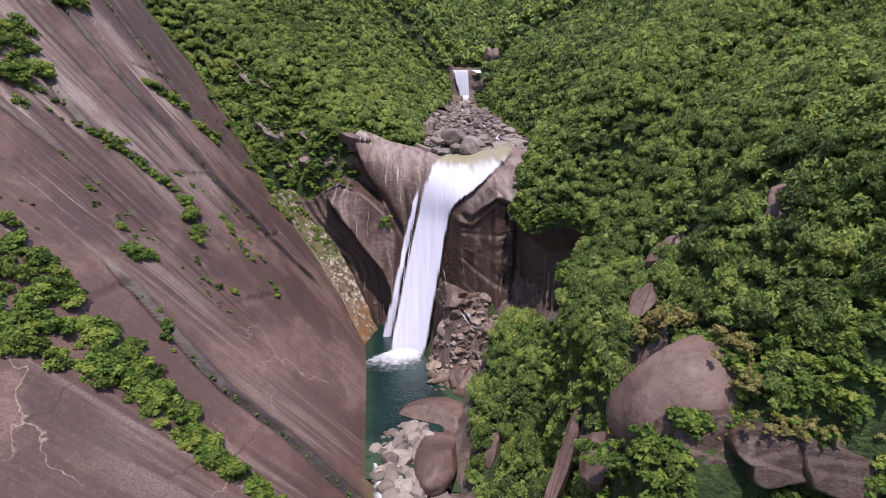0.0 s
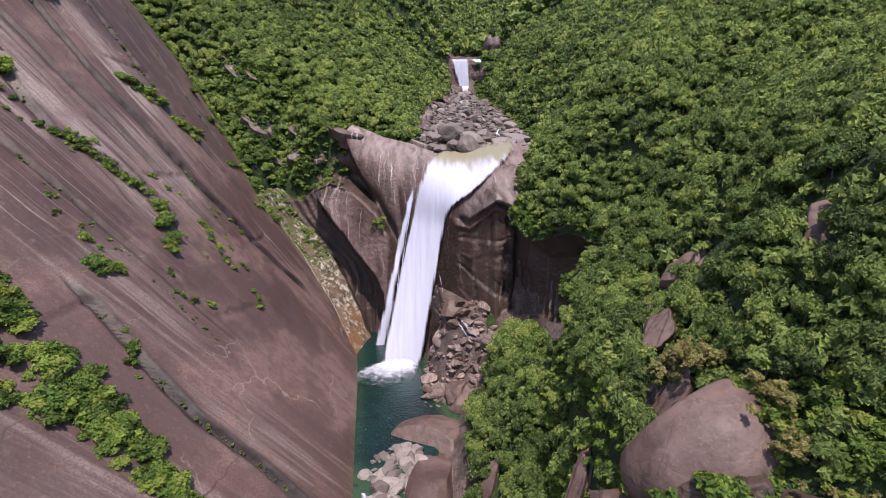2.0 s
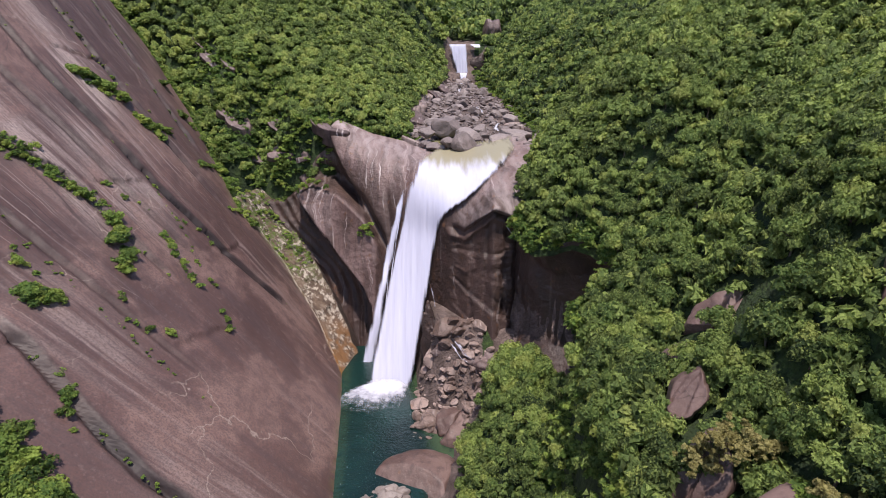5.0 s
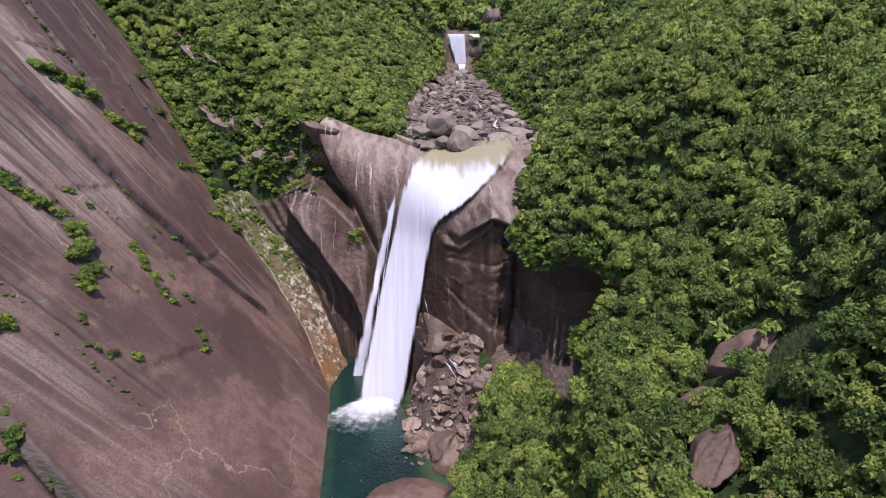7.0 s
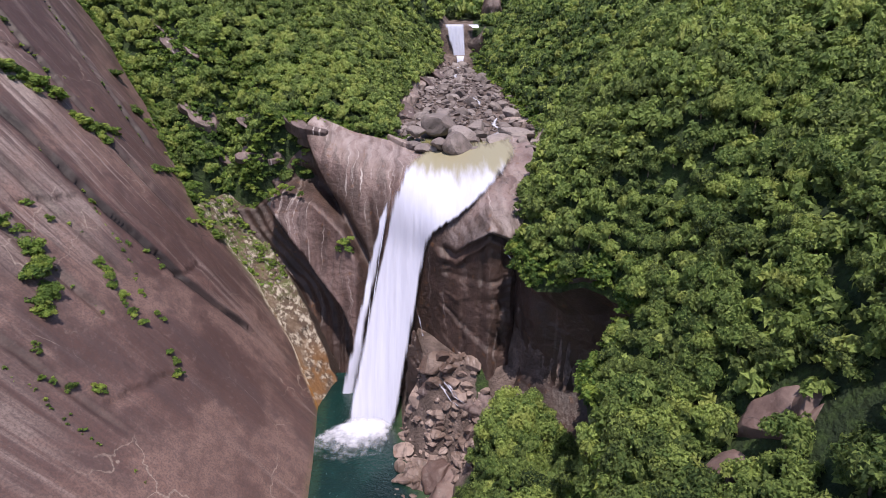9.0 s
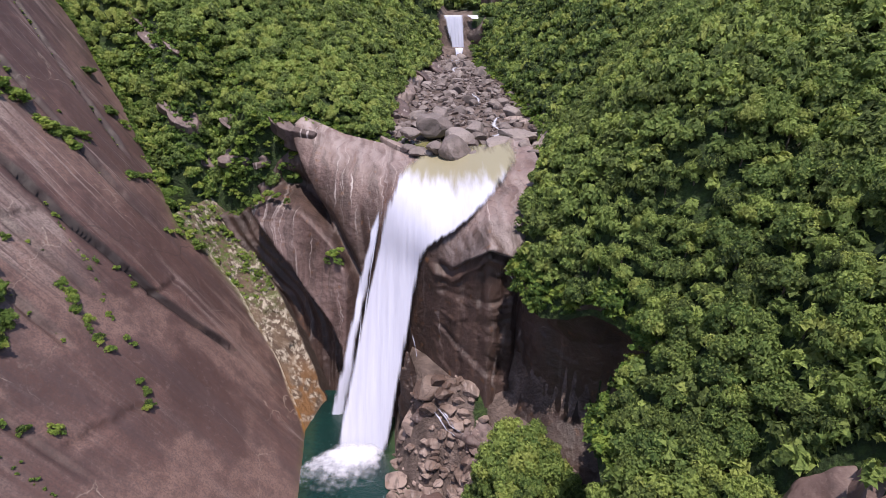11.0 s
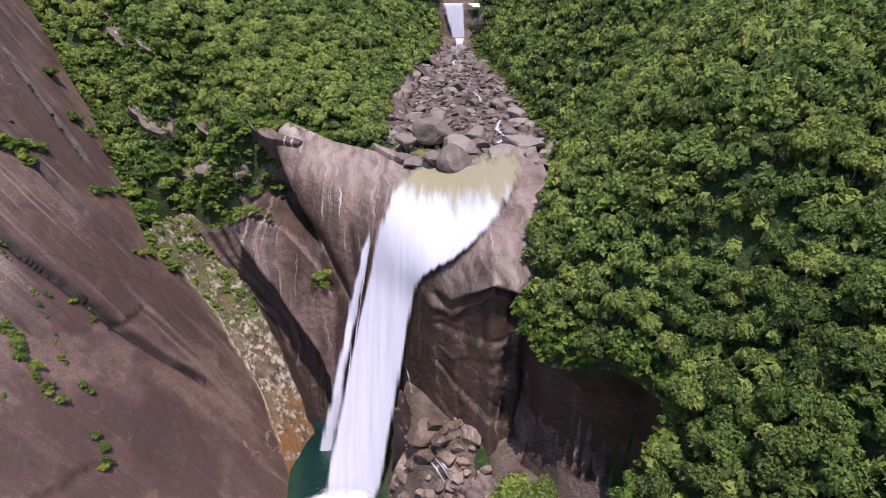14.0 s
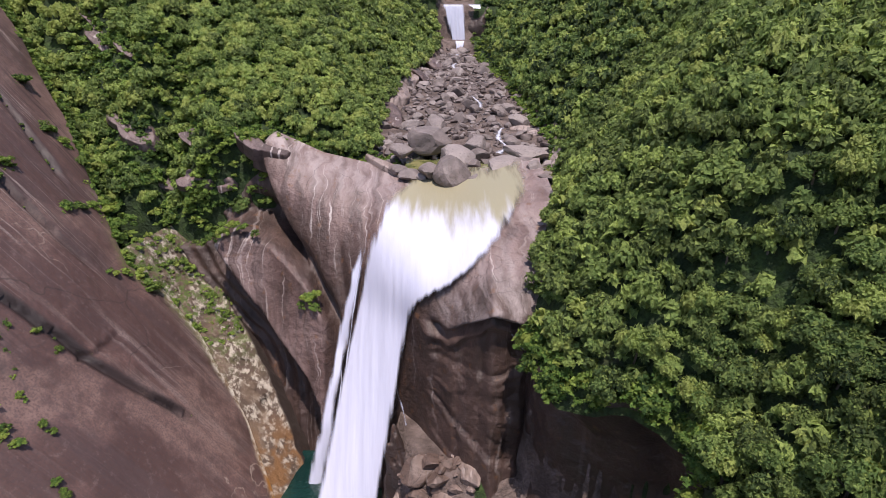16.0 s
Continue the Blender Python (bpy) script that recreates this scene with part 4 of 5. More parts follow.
def rock_mesh(name, size, seed, material, sub=4, rough=0.22, facet=0.0, cuts=13):
    """A weathered block: a sphere pressed towards flat joints, then worn."""
    bm = bmesh.new()
    bmesh.ops.create_icosphere(bm, subdivisions=sub, radius=1.0)
    r = random.Random(seed)
    planes = [(Vector((r.gauss(0, 1), r.gauss(0, 1), r.gauss(0, 0.8))).normalized(), r.uniform(0.48, 0.86)) for _ in range(cuts)]
    for v in bm.verts:
        p = v.co.copy()
        for nrm, d in planes:
            k = p.dot(nrm) - d
            if k > 0:
                p -= nrm * k * min(1.0, 0.93 + facet)
        p *= 1 + rough * (noise.noise(p * 1.7 + Vector((seed, 0, 0))) + 0.4 * noise.noise(p * 4.5 + Vector((0, seed, 0))))
        v.co = Vector((p.x * size[0], p.y * size[1], p.z * size[2])) * 1.18
    for f in bm.faces:
        f.smooth = sub > 3
    me = bpy.data.meshes.new(name)
    bm.to_mesh(me)
    bm.free()
    me.materials.append(material)
    return me


def rock(name, at, size, seed, label, material=BOULDER, turn=(0, 0, 0), category="rock", kind="", group="", **kw):
    ob = new(name, rock_mesh(name, size, seed, material, **kw))
    ob.matrix_basis = pose(*at, *turn)
    return tagged(ob, label, category, group, kind)


# rock steps that carry the upper fall
rock("rock_step", (24, 409, 83), (8, 6, 11), 301, "dark wet rock step beside the upper fall", DARK, facet=0.1, kind="structure")
rock("rock_step", (1.8, 410, 84), (6, 6, 11), 302, "dark wet rock step beside the upper fall", DARK, kind="structure")
rock("rock_step", (12, 412, 82), (8, 7, 11), 303, "dark rock ledge under the upper fall", DARK, kind="structure")
rock("rock_step", (8.6, 393, 70.5), (4.5, 3.5, 5), 304, "dark rock ledge below the upper fall", DARK, kind="structure")
rock("rock_step", (36, 430, 100), (6, 8, 9), 305, "pale rock face among trees by the upper stream", CLIFF, kind="structure")

rock("rock_step", (2.5, 352, 70.0), (5.0, 12, 2.2), 306, "pale bare slab sloping into the upper stream bed", CLIFF, (0, 34, 6), kind="structure", rough=0.08, cuts=6)
rock("rock_step", (-2.5, 322, 68.2), (5.5, 10, 2.2), 307, "pale bare slab sloping into the upper stream bed", CLIFF, (0, 32, 10), kind="structure", rough=0.08, cuts=6)

# ---- boulders ----
ROCKS = [rock_mesh("boulder", (1, 1, 0.78), 400 + i, BOULDER, sub=3, rough=0.07) for i in range(10)]


def boulder(at, size, i, turn, label, group, kinds=None):
    kinds = kinds or ROCKS
    ob = new("boulder", kinds[i % len(kinds)])
    ob.matrix_basis = pose(*at, *turn) @ Matrix.Diagonal((*size, 1))
    return tagged(ob, label, "boulder", group)


dice = random.Random(12)
BIG = [(4.8, 227.0, 65.0, 5.6, 4.6, 4.4), (10.2, 207.5, 62.2, 4.6, 4.2, 3.4), (10.5, 218, 62.4, 5.2, 4.4, 3.4), (21.5, 213, 61.6, 5.2, 3.6, 2.8), (15, 206.8, 61.0, 1.9, 1.5, 1.2),
       (5.0, 209.5, 61.6, 3.0, 2.6, 2.2), (14.5, 214.5, 61.6, 2.2, 1.8, 1.6), (28, 222, 62.4, 5.5, 4.4, 2.2), (16, 228, 63.4, 4.2, 3.0, 2.4), (-2, 222, 63, 2.8, 2.4, 2.0),
       (24, 205, 61.0, 2.0, 1.6, 1.2), (0.6, 211.0, 60.4, 2.6, 2.2, 1.5), (3.4, 209.6, 60.2, 1.6, 1.4, 1.0), (-2.2, 214.0, 60.6, 2.2, 2.0, 1.4), (27, 207.5, 61.2, 2.4, 1.8, 1.4), (30, 204, 61.4, 2.2, 1.8, 1.3)]
for i, (x, y, z, a, b, c) in enumerate(BIG):
    boulder((x, y, z), (a, b, c), i, (dice.uniform(-12, 12), dice.uniform(-12, 12), dice.uniform(0, 360)), "large rounded grey granite boulder in the stream above the falls", "boulders above the falls")
def rubble(name, spots, label, material=BOULDER):
    """Loose stones too many to count, joined: places with a size each."""
    protos = []
    for me in ROCKS:
        v = np.empty(len(me.vertices) * 3)
        me.vertices.foreach_get("co", v)
        protos.append((v.reshape(-1, 3), np.array([p.vertices[:] for p in me.polygons])))
    V, F, base = [], [], 0
    for x, y, z, s in spots:
        v, f = protos[dice.randrange(len(protos))]
        m = np.array(pose(0, 0, 0, dice.uniform(-30, 30), dice.uniform(-30, 30), dice.uniform(0, 360)).to_3x3())
        V.append((v * np.array([s * dice.uniform(0.9, 1.5), s * dice.uniform(0.8, 1.2), s * dice.uniform(0.6, 1.0)])) @ m.T + np.array([x, y, z]))
        F.append(f + base)
        base += len(v)
    return tagged(new(name, mesh_of(name, np.concatenate(V), np.concatenate(F), material, smooth=False)), label, "rubble", kind="stuff")


def bed_spot(power):
    y = 209 + 180 * dice.random() ** power
    return float(axis_x(np.array(y))) + dice.uniform(-1.05, 1.05) * float(bed_half(np.array(y))), y


count = 0
while count < 110:
    x, y = bed_spot(1.5)
    if any(abs(x - q[0]) < q[3] * 0.8 and abs(y - q[1]) < q[4] * 0.8 for q in BIG):
        continue
    s = 1.2 + 2.0 * dice.random() ** 2
    z = float(land(np.array([x]), np.array([y]))[0])
    boulder((x, y, z + 0.32 * s), (s * dice.uniform(0.9, 1.5), s * dice.uniform(0.8, 1.2), s * dice.uniform(0.7, 1.1)), dice.randrange(10),
            (dice.uniform(-25, 25), dice.uniform(-25, 25), dice.uniform(0, 360)), "grey granite boulder in the boulder-choked stream bed", "boulders above the falls")
    count += 1
SMALL = [rock_mesh("stone", (1, 1, 0.78), 420 + i, BOULDER, sub=2, rough=0.08) for i in range(6)]
BIGROCKS, ROCKS = ROCKS, SMALL
small = [(*bed_spot(1.3 if i < 1200 else 0.4), 0.45 + 1.1 * dice.random() ** 2) for i in range(1700)]
small_z = land(np.array([p[0] for p in small]), np.array([p[1] for p in small]))
rubble("rubble", [(x, y, z + 0.25 * s, s) for (x, y, s), z in zip(small, small_z)], "grey stones packed between the boulders of the stream bed")
scree = [(dice.uniform(-4, 16), dice.uniform(144, 167), 0.35 + 0.9 * dice.random() ** 2) for _ in range(230)]
scree_z = np.maximum(land(np.array([p[0] for p in scree]), np.array([p[1] for p in scree])), -0.3)
rubble("rubble", [(x, y, z + 0.2 * s, s) for (x, y, s), z in zip(scree, scree_z)], "broken brown stones in the scree beside the falls", SCREE)
ROCKS = BIGROCKS
BROWN = [rock_mesh("boulder", (1, 1, 0.85), 440 + i, SCREE, sub=3, rough=0.06, facet=0.07) for i in range(6)]

# rocks round the pool
rock("boulder", (-1.6, 131.5, -1.8), (9.0, 8.0, 3.8), 411, "broad smooth mauve granite boulder at the pool's outflow", OUTCROP, (0, 4, 10), "boulder", sub=5, rough=0.06, cuts=3)
rock("boulder", (-0.8, 114.0, -0.2), (4.8, 11.0, 4.4), 412, "huge dark smooth boulder leaning over the stream", OUTCROP, (-6, 12, -10), "boulder", sub=5, rough=0.06, cuts=4)
rock("boulder", (-2.6, 99.0, -3.0), (7.0, 5.0, 2.6), 418, "low pale smooth rock below the outflow", BOULDER, (0, 0, 15), "boulder", sub=5, rough=0.08, cuts=4)
rock("boulder", (9.4, 144.5, 1.0), (5.5, 5.5, 4.0), 413, "angular brown granite block on the pool's bank", OUTCROP, (0, -12, 30), "boulder", sub=4, facet=0.15)
rock("boulder", (5.0, 147.5, 2.0), (3.0, 3.2, 3.6), 414, "split brown granite block above the pool", OUTCROP, (10, 20, 60), "boulder", sub=4, facet=0.15)
rock("rock_spur", (8.0, 162.5, 11.5), (8.5, 4.0, 6.0), 415, "ragged rock spur at the foot of the cliff", CLIFF, (0, 32, -12), "rock", "structure", sub=5, rough=0.2, facet=0.07)
rock("rock_spur", (17.0, 156.0, 10.5), (7.0, 4.0, 4.6), 416, "mossy rock spur at the foot of the cliff", CLIFF, (0, 22, -20), "rock", "structure", sub=5, rough=0.35)
rock("rock_spur", (1.2, 170, 8.0), (4.4, 3.6, 14.0), 417, "wet brown rock spur beside the falls", DARK, (0, -8, 0), "rock", "structure", sub=5, rough=0.3)
for i in range(45):
    x, y = dice.uniform(-4, 15), dice.uniform(146, 166)
    z = float(land(np.array([x]), np.array([y]))[0])
    if z < 0.0:
        z = 0.0
    s = 1.1 + 2.0 * dice.random() ** 2
    boulder((x, y, z + 0.15 * s), (s * dice.uniform(0.9, 1.7), s, s * dice.uniform(0.6, 1.0)), dice.randrange(10), (dice.uniform(-35, 35), dice.uniform(-35, 35), dice.uniform(0, 360)),
            "angular brown rock in the scree beside the falls", "scree beside the falls", BROWN)
PALE = [rock_mesh("boulder", (1, 1, 0.8), 480 + i, PALE_STONE, sub=3, rough=0.05, cuts=9) for i in range(8)]
washed = []
for i in range(270):
    y = dice.uniform(94, 127) if i < 220 else dice.uniform(103, 109)
    x = dice.uniform(float(np.interp(y, [94, 104, 108, 112, 118, 127], [-9.5, -12.5, -15.5, -14.0, -16.5, -13.5])), float(np.interp(y, [94, 110, 118, 127], [-3.5, -4.5, -3.0, -4.5])))
    s = 0.5 + 1.7 * dice.random() ** 2.2
    z = float(np.interp(y, [94, 106, 114, 127], [-2.6, -1.0, -0.2, -0.5]))
    if s < 0.85 or i > 240:
        washed.append((x, y, z + 0.2 * s, s))
        continue
    boulder((x, y, z + 0.2 * s), (s * dice.uniform(0.9, 1.5), s, s * dice.uniform(0.7, 1.0)), dice.randrange(8), (dice.uniform(-25, 25), dice.uniform(-25, 25), dice.uniform(0, 360)),
            "pale grey boulder in the pool's outflow", "boulders at the outflow", PALE)

ROCKS = SMALL
rubble("rubble", washed, "pale washed stones packed in the pool's outflow", PALE_STONE)
ROCKS = BIGROCKS

# outcrops on the right bank: place, half sizes, turn
OUTCROPS = [((33.0, 68.5, 42.0), (9.0, 7.4, 7.4), (0, -24, 10)), ((36.0, 100.5, 45.0), (1.8, 2.4, 4.2), (0, 28, 0)), ((41.5, 102.5, 52.0), (2.0, 2.6, 4.2), (0, 24, 0)), ((52.0, 83.0, 65.0), (5.0, 4.5, 4.0), (0, -20, 0)),
            ((22.4, 69.0, 33.0), (3.0, 3.2, 4.6), (0, 14, 0))]
for i, (at, size, turn) in enumerate(OUTCROPS):
    rock("rock_outcrop", at, size, 430 + i, "bare mauve-brown granite outcrop breaking through the forest", OUTCROP, turn, "rock", "structure", sub=5, rough=0.03 if i == 0 else 0.12, facet=0.05, cuts=2 if i == 0 else 8)
# bare ribs in and above the gully
def plate_mesh(name, half, seed, material):
    """A flat-topped rock plate with an angular outline, stepped by joints, its sides falling away."""
    n, r = 44, random.Random(seed)
    a = np.linspace(0, 2 * math.pi, n, endpoint=False)
    rad = np.interp(a, np.linspace(0, 2 * math.pi, 10), [1.0] + [r.uniform(0.66, 1.2) for _ in range(8)] + [1.0])
    sq = 1 / np.maximum(np.abs(np.cos(a)), np.abs(np.sin(a))) * 0.3 + 0.62
    rings = np.concatenate([np.linspace(0.02, 0.94, 16), [0.97, 1.0, 1.02, 1.05, 1.1, 1.16]])
    drop = np.concatenate([np.zeros(16), [0.03, 0.14, 0.4, 0.9, 1.5, 2.2]])
    A, R = np.meshgrid(a, rings, indexing="ij")
    x, y = np.cos(A) * R * (rad * sq)[:, None] * half[0], np.sin(A) * R * (rad * sq)[:, None] * half[1]
    z = -drop[None, :] * half[2] + 0.35 * fuzz(x, y, seed, scale=0.22, octaves=4, seed=seed)
    for k in range(3):
        t, o = r.uniform(-0.5, 0.5), r.uniform(-0.6, 0.6)
        z = z - 0.45 * step(y / half[1] + t * x / half[0] + 0.1 * fuzz(x, y, 3, scale=0.5, seed=seed + k), o, o + 0.05)
    x, y = x + 0.2 * fuzz(x, y, z, scale=0.8, seed=seed + 7) * (R > 0.8), y + 0.2 * fuzz(y, x, z, scale=0.8, seed=seed + 8) * (R > 0.8)
    V = np.stack([x, y, z], -1)
    V = np.concatenate([V, V[:1]], 0)
    return mesh_of(name, V.reshape(-1, 3), grid_faces(n + 1, len(rings)), material, smooth=True)


def rib(at, along, half, seed, label, material=OUTCROP, facing=(0.50, -0.40, 0.78)):
    """A bare plate of rock: place, long direction, half sizes along, across and through."""
    a = Vector(along).normalized()
    n = Vector(facing)
    n = (n - a * n.dot(a)).normalized()
    m = Matrix((a, n.cross(a), n)).transposed().to_4x4()
    ob = new("rock_rib", plate_mesh("rock_rib", half, seed, material))
    ob.matrix_basis = Matrix.Translation(at) @ m
    return tagged(ob, label, "rock", kind="structure")


RIBS = [((-67.5, 225.0), (10, -3.7, -5.2), (7.0, 3.6, 1.0)), ((-60.5, 222.4), (6, -1.5, -5), (4.4, 2.6, 0.9)), ((-52.0, 223.6), (6, -1.6, -4), (4.4, 2.6, 0.9)), ((-50.6, 216.8), (6, -0.5, -0.6), (4.6, 2.8, 1.0)),
        ((-45.4, 216.6), (4, -1.2, 1.6), (3.6, 2.6, 1.0)), ((-78.5, 240.0), (9, -4, -6), (7.5, 2.2, 0.9)), ((-71.5, 236.4), (7, -2, -4.5), (4.0, 1.8, 0.9)), ((-84.0, 246.4), (8, -4, -5.5), (6.0, 1.8, 0.9))]
for i, ((x, y), along_to, half) in enumerate(RIBS):
    z, zx, zy = land(np.array([x, x + 3.0, x]), np.array([y, y, y + 3.0]))
    slope = Vector(((z - zx) / 3.0, (z - zy) / 3.0, 1)).normalized()
    rib((x, y, z + 2.2), along_to, half, 460 + i, "bare mauve-brown granite plate breaking through the gully's trees", CLIFF, slope * 0.7 + Vector((0.25, -0.2, 0.25)))
for i, (at, along_to) in enumerate([((-34.4, 215.4, 66.8), (10, -6, -4)), ((-38.6, 218.6, 68.2), (10, -5, -7)), ((-42.8, 222.0, 70.0), (10, -8, -5))]):
    rib(at, along_to, (3.4, 2.2, 1.6), 475 + 3 * i, "pale broken granite blade on the crest beside the falls", CLIFF, (0.1, -0.55, 0.85))
rib((-30.8, 215.8, 65.6), (8, -2.0, -1.6), (4.6, 2.4, 2.6), 476, "pale broken granite on the crest beside the falls", CLIFF)
# steep faces and leaning plates on the near right bank: place, long direction, half sizes, facing
FACES = [((31.4, 56.8, 42.0), (1.0, -0.1, 0.35), (4.4, 4.6, 2.4), (-0.15, -0.92, 0.28)), ((26.4, 60.5, 40.2), (0.5, -0.2, 1.0), (5.0, 2.8, 2.0), (-0.3, -0.9, 0.25)), ((37.4, 53.4, 43.6), (1.0, -0.2, 0.1), (4.6, 3.6, 2.2), (0.1, -0.9, 0.35)), ((43.8, 51.8, 43.6), (1.0, -0.1, -0.05), (5.6, 3.4, 2.2), (0.05, -0.9, 0.4)),
         ((52.0, 52.6, 43.6), (1.0, 0.1, 0.05), (5.6, 3.2, 2.2), (0.0, -0.9, 0.4)), ((19.6, 80.0, 24.0), (3.2, 3.0, 9.0), (9.0, 1.5, 1.0), (-0.4, -0.8, 0.4)), ((22.6, 82.5, 29.0), (3.4, 3.0, 9.0), (7.0, 1.2, 1.0), (-0.4, -0.8, 0.4)), ((10.6, 108.0, 6.0), (2.5, 3.0, 6.0), (5.5, 1.6, 1.0), (-0.4, -0.8, 0.4)),
         ((30.4, 77.6, 45.6), (5.0, 2.5, 9.5), (6.4, 2.8, 1.4), (-0.5, -0.7, 0.5)), ((33.2, 88.0, 49.2), (3.0, 2.0, 6.0), (3.8, 2.2, 1.0), (-0.4, -0.8, 0.4)), ((44.0, 98.0, 57.0), (5.0, 2.0, 5.0), (3.4, 2.0, 1.0), (-0.3, -0.8, 0.5))]
for i, (at, along_to, half, facing) in enumerate(FACES):
    rib(at, along_to, half, 490 + i, "steep brown granite face on the wooded bank" if i < 5 else "long brown rock plate leaning out of the bank", FACE if i < 5 else OUTCROP, facing)
# pale slabs sloping into the boulder bed
for i, (at, along_to, half, facing) in enumerate([((-5.0, 312, 71.4), (-1.5, 10, 1.2), (13, 4.2, 1.6), (0.55, -0.3, 0.8)), ((-7.2, 286, 69.6), (-1.0, 10, 1.0), (11, 4.0, 1.6), (0.55, -0.3, 0.8)), ((31.0, 246, 63.6), (10, 2, 1.5), (6.0, 5.0, 1.4), (-0.3, -0.35, 0.9)), ((34.0, 222, 62.8), (3, 10, 2.4), (8.0, 3.2, 1.6), (-0.7, -0.4, 0.6)),
                                                  ((-4.0, 216.5, 61.4), (5, -5, -1.2), (8.0, 3.0, 1.2), (0.25, -0.4, 0.9))]):
    rib(at, along_to, half, 520 + i, "pale water-worn granite slab beside the boulder bed", WASHED, facing)
z = float(land(np.array([-8.0]), np.array([262.0]))[0])
rock("rock_outcrop", (-8, 262, z - 0.3), (5.0, 16, 2.6), 459, "bare granite rib breaking through the forest above the falls", CLIFF, (0, 40, 8), "rock", "structure", sub=4, rough=0.10, facet=0.07)


# ---- forest ----
CORE = np.array([(1, 0, 0), (-1, 0, 0), (0, 1, 0), (0, -1, 0), (0, 0, 1), (0, 0, -1)], float)
CORE_F = np.array([(0, 2, 4), (2, 1, 4), (1, 3, 4), (3, 0, 4), (2, 0, 5), (1, 2, 5), (3, 1, 5), (0, 3, 5)])


def crown_arrays(rng, lobes, clumps, size, flat=0.92, small=1.0):
    """A crown of radius 1 with its base at 0: rounded lobes of foliage, each a hidden core under many single leaf sprays."""
    V, F, H, base = [], [], [], 0
    for i in range(lobes):
        if i == 0:
            c, r = np.array([0, 0, 0.62]), 0.50
        else:
            a = i * 2.4 + rng.uniform(-0.4, 0.4)
            d = rng.uniform(0.42, 0.84)
            c = np.array([d * math.cos(a), d * math.sin(a), rng.uniform(0.30, 1.02) - 0.45 * d])
            r = rng.uniform(0.25, 0.42) * small
        core = CORE * r * 0.80 * np.array([1, 1, flat]) * (1 + 0.14 * rng.standard_normal((6, 1))) + c
        V.append(core)
        F.append(CORE_F + base)
        base += 6
        n = max(6, int(clumps * (r / 0.36) ** 1.5))
        p = rng.standard_normal((n, 3))
        p[:, 2] = np.abs(p[:, 2]) * 1.1 - 0.42
        p /= np.linalg.norm(p, axis=1)[:, None]
        nrm = p + 0.55 * rng.standard_normal((n, 3)) + np.array([0, 0, 0.25])
        nrm /= np.linalg.norm(nrm, axis=1)[:, None]
        at = c + p * r * np.array([1, 1, flat]) * rng.uniform(0.80, 1.12, (n, 1))
        t = np.cross(nrm, rng.standard_normal((n, 3)))
        t /= np.linalg.norm(t, axis=1)[:, None]
        b = np.cross(nrm, t)
        s = size * rng.uniform(0.6, 1.35, (n, 1))
        wide = s * rng.uniform(0.55, 0.85, (n, 1))
        droop = nrm * s * rng.uniform(0.0, 0.4, (n, 1))
        V.append(np.stack([at + t * s - droop, at - t * s * 0.55 - b * wide, at - t * s * 0.55 + b * wide], 1).reshape(-1, 3))
        o = base + np.arange(n)[:, None] * 3
        F.append(np.concatenate([o, o + 1, o + 2], 1))
        base += n * 3
        H.append(np.full(6 + n * 3, rng.normal(0, 0.16)))
    return np.concatenate(V), np.concatenate(F), np.concatenate(H)


def joined_trees(name, protos, at, radius, height, tints, rng, material=None):
    V, F, T, base = [], [], [], 0
    turn = rng.uniform(0, 6.283, len(at))
    pick = rng.integers(0, len(protos), len(at))
    for k in range(len(at)):
        v, f, h = protos[pick[k]]
        c, s = math.cos(turn[k]), math.sin(turn[k])
        w = np.empty_like(v)
        w[:, 0] = (v[:, 0] * c - v[:, 1] * s) * radius[k] + at[k][0]
        w[:, 1] = (v[:, 0] * s + v[:, 1] * c) * radius[k] + at[k][1]
        w[:, 2] = v[:, 2] * height[k] + at[k][2]
        V.append(w)
        F.append(f + base)
        T.append(np.clip(tints[k] + h, 0, 1))
        base += len(v)
    return mesh_of(name, np.concatenate(V), np.concatenate(F), material or LEAF, smooth=False, tint=np.concatenate(T))


def scatter(rng, x0, x1, y0, y1, gap):
    nx_, ny_ = int((x1 - x0) / gap), int((y1 - y0) / gap)
    X, Y = np.meshgrid(np.arange(nx_), np.arange(ny_), indexing="ij")
    X = x0 + (X.ravel() + rng.uniform(0, 1, X.size)) * gap
    Y = y0 + (Y.ravel() + rng.uniform(0, 1, Y.size)) * gap
    return X, Y


def wooded(x, y):
    """Where trees stand."""
    right = x > np.where((y > 118) & (y < 165), rim_x(y), foot_x(y)) + 0.3
    knob = (x > np.interp(y, [60, 90, 105, 128, 140, 150], [13, 13, 5.5, 7.5, 11, 15])) & (x <= foot_x(y)) & (y > 66) & (y < 150)
    sz = slab_z(x, y)
    hi = (y > np.interp(x, CX, BACK_Y) + 2) & (x < axis_x(y) - bed_half(y) - 1) & (x > -42)
    gully = (x <= -40) & (y > slab_edge(sz) + 1.5)
    far = y > 428
    ok = right | knob | hi | gully | far
    for i, ((ox, oy, oz), (a, b, c), turn) in enumerate(OUTCROPS):
        w, gap = (0.95, 0.0) if i == 0 else (0.7, 3.0)
        ok &= ((x - ox) / max(a * w, gap)) ** 2 + ((y - oy + (4 if i == 0 else 0)) / max(b * w, gap)) ** 2 > 1
    for (ox, oy, oz), to, half, facing in FACES:
        ok &= ((x - ox) / 3.4) ** 2 + ((y - oy + 2.2) / 4.2) ** 2 > 1
    for (ox, oy), to, (a, b, c) in RIBS:
        ok &= ((x - ox - 0.5) / (a * 0.8)) ** 2 + ((y - oy + 1.5) / 3.0) ** 2 > 1
    return ok & ~((y < 57) & (x < 60))


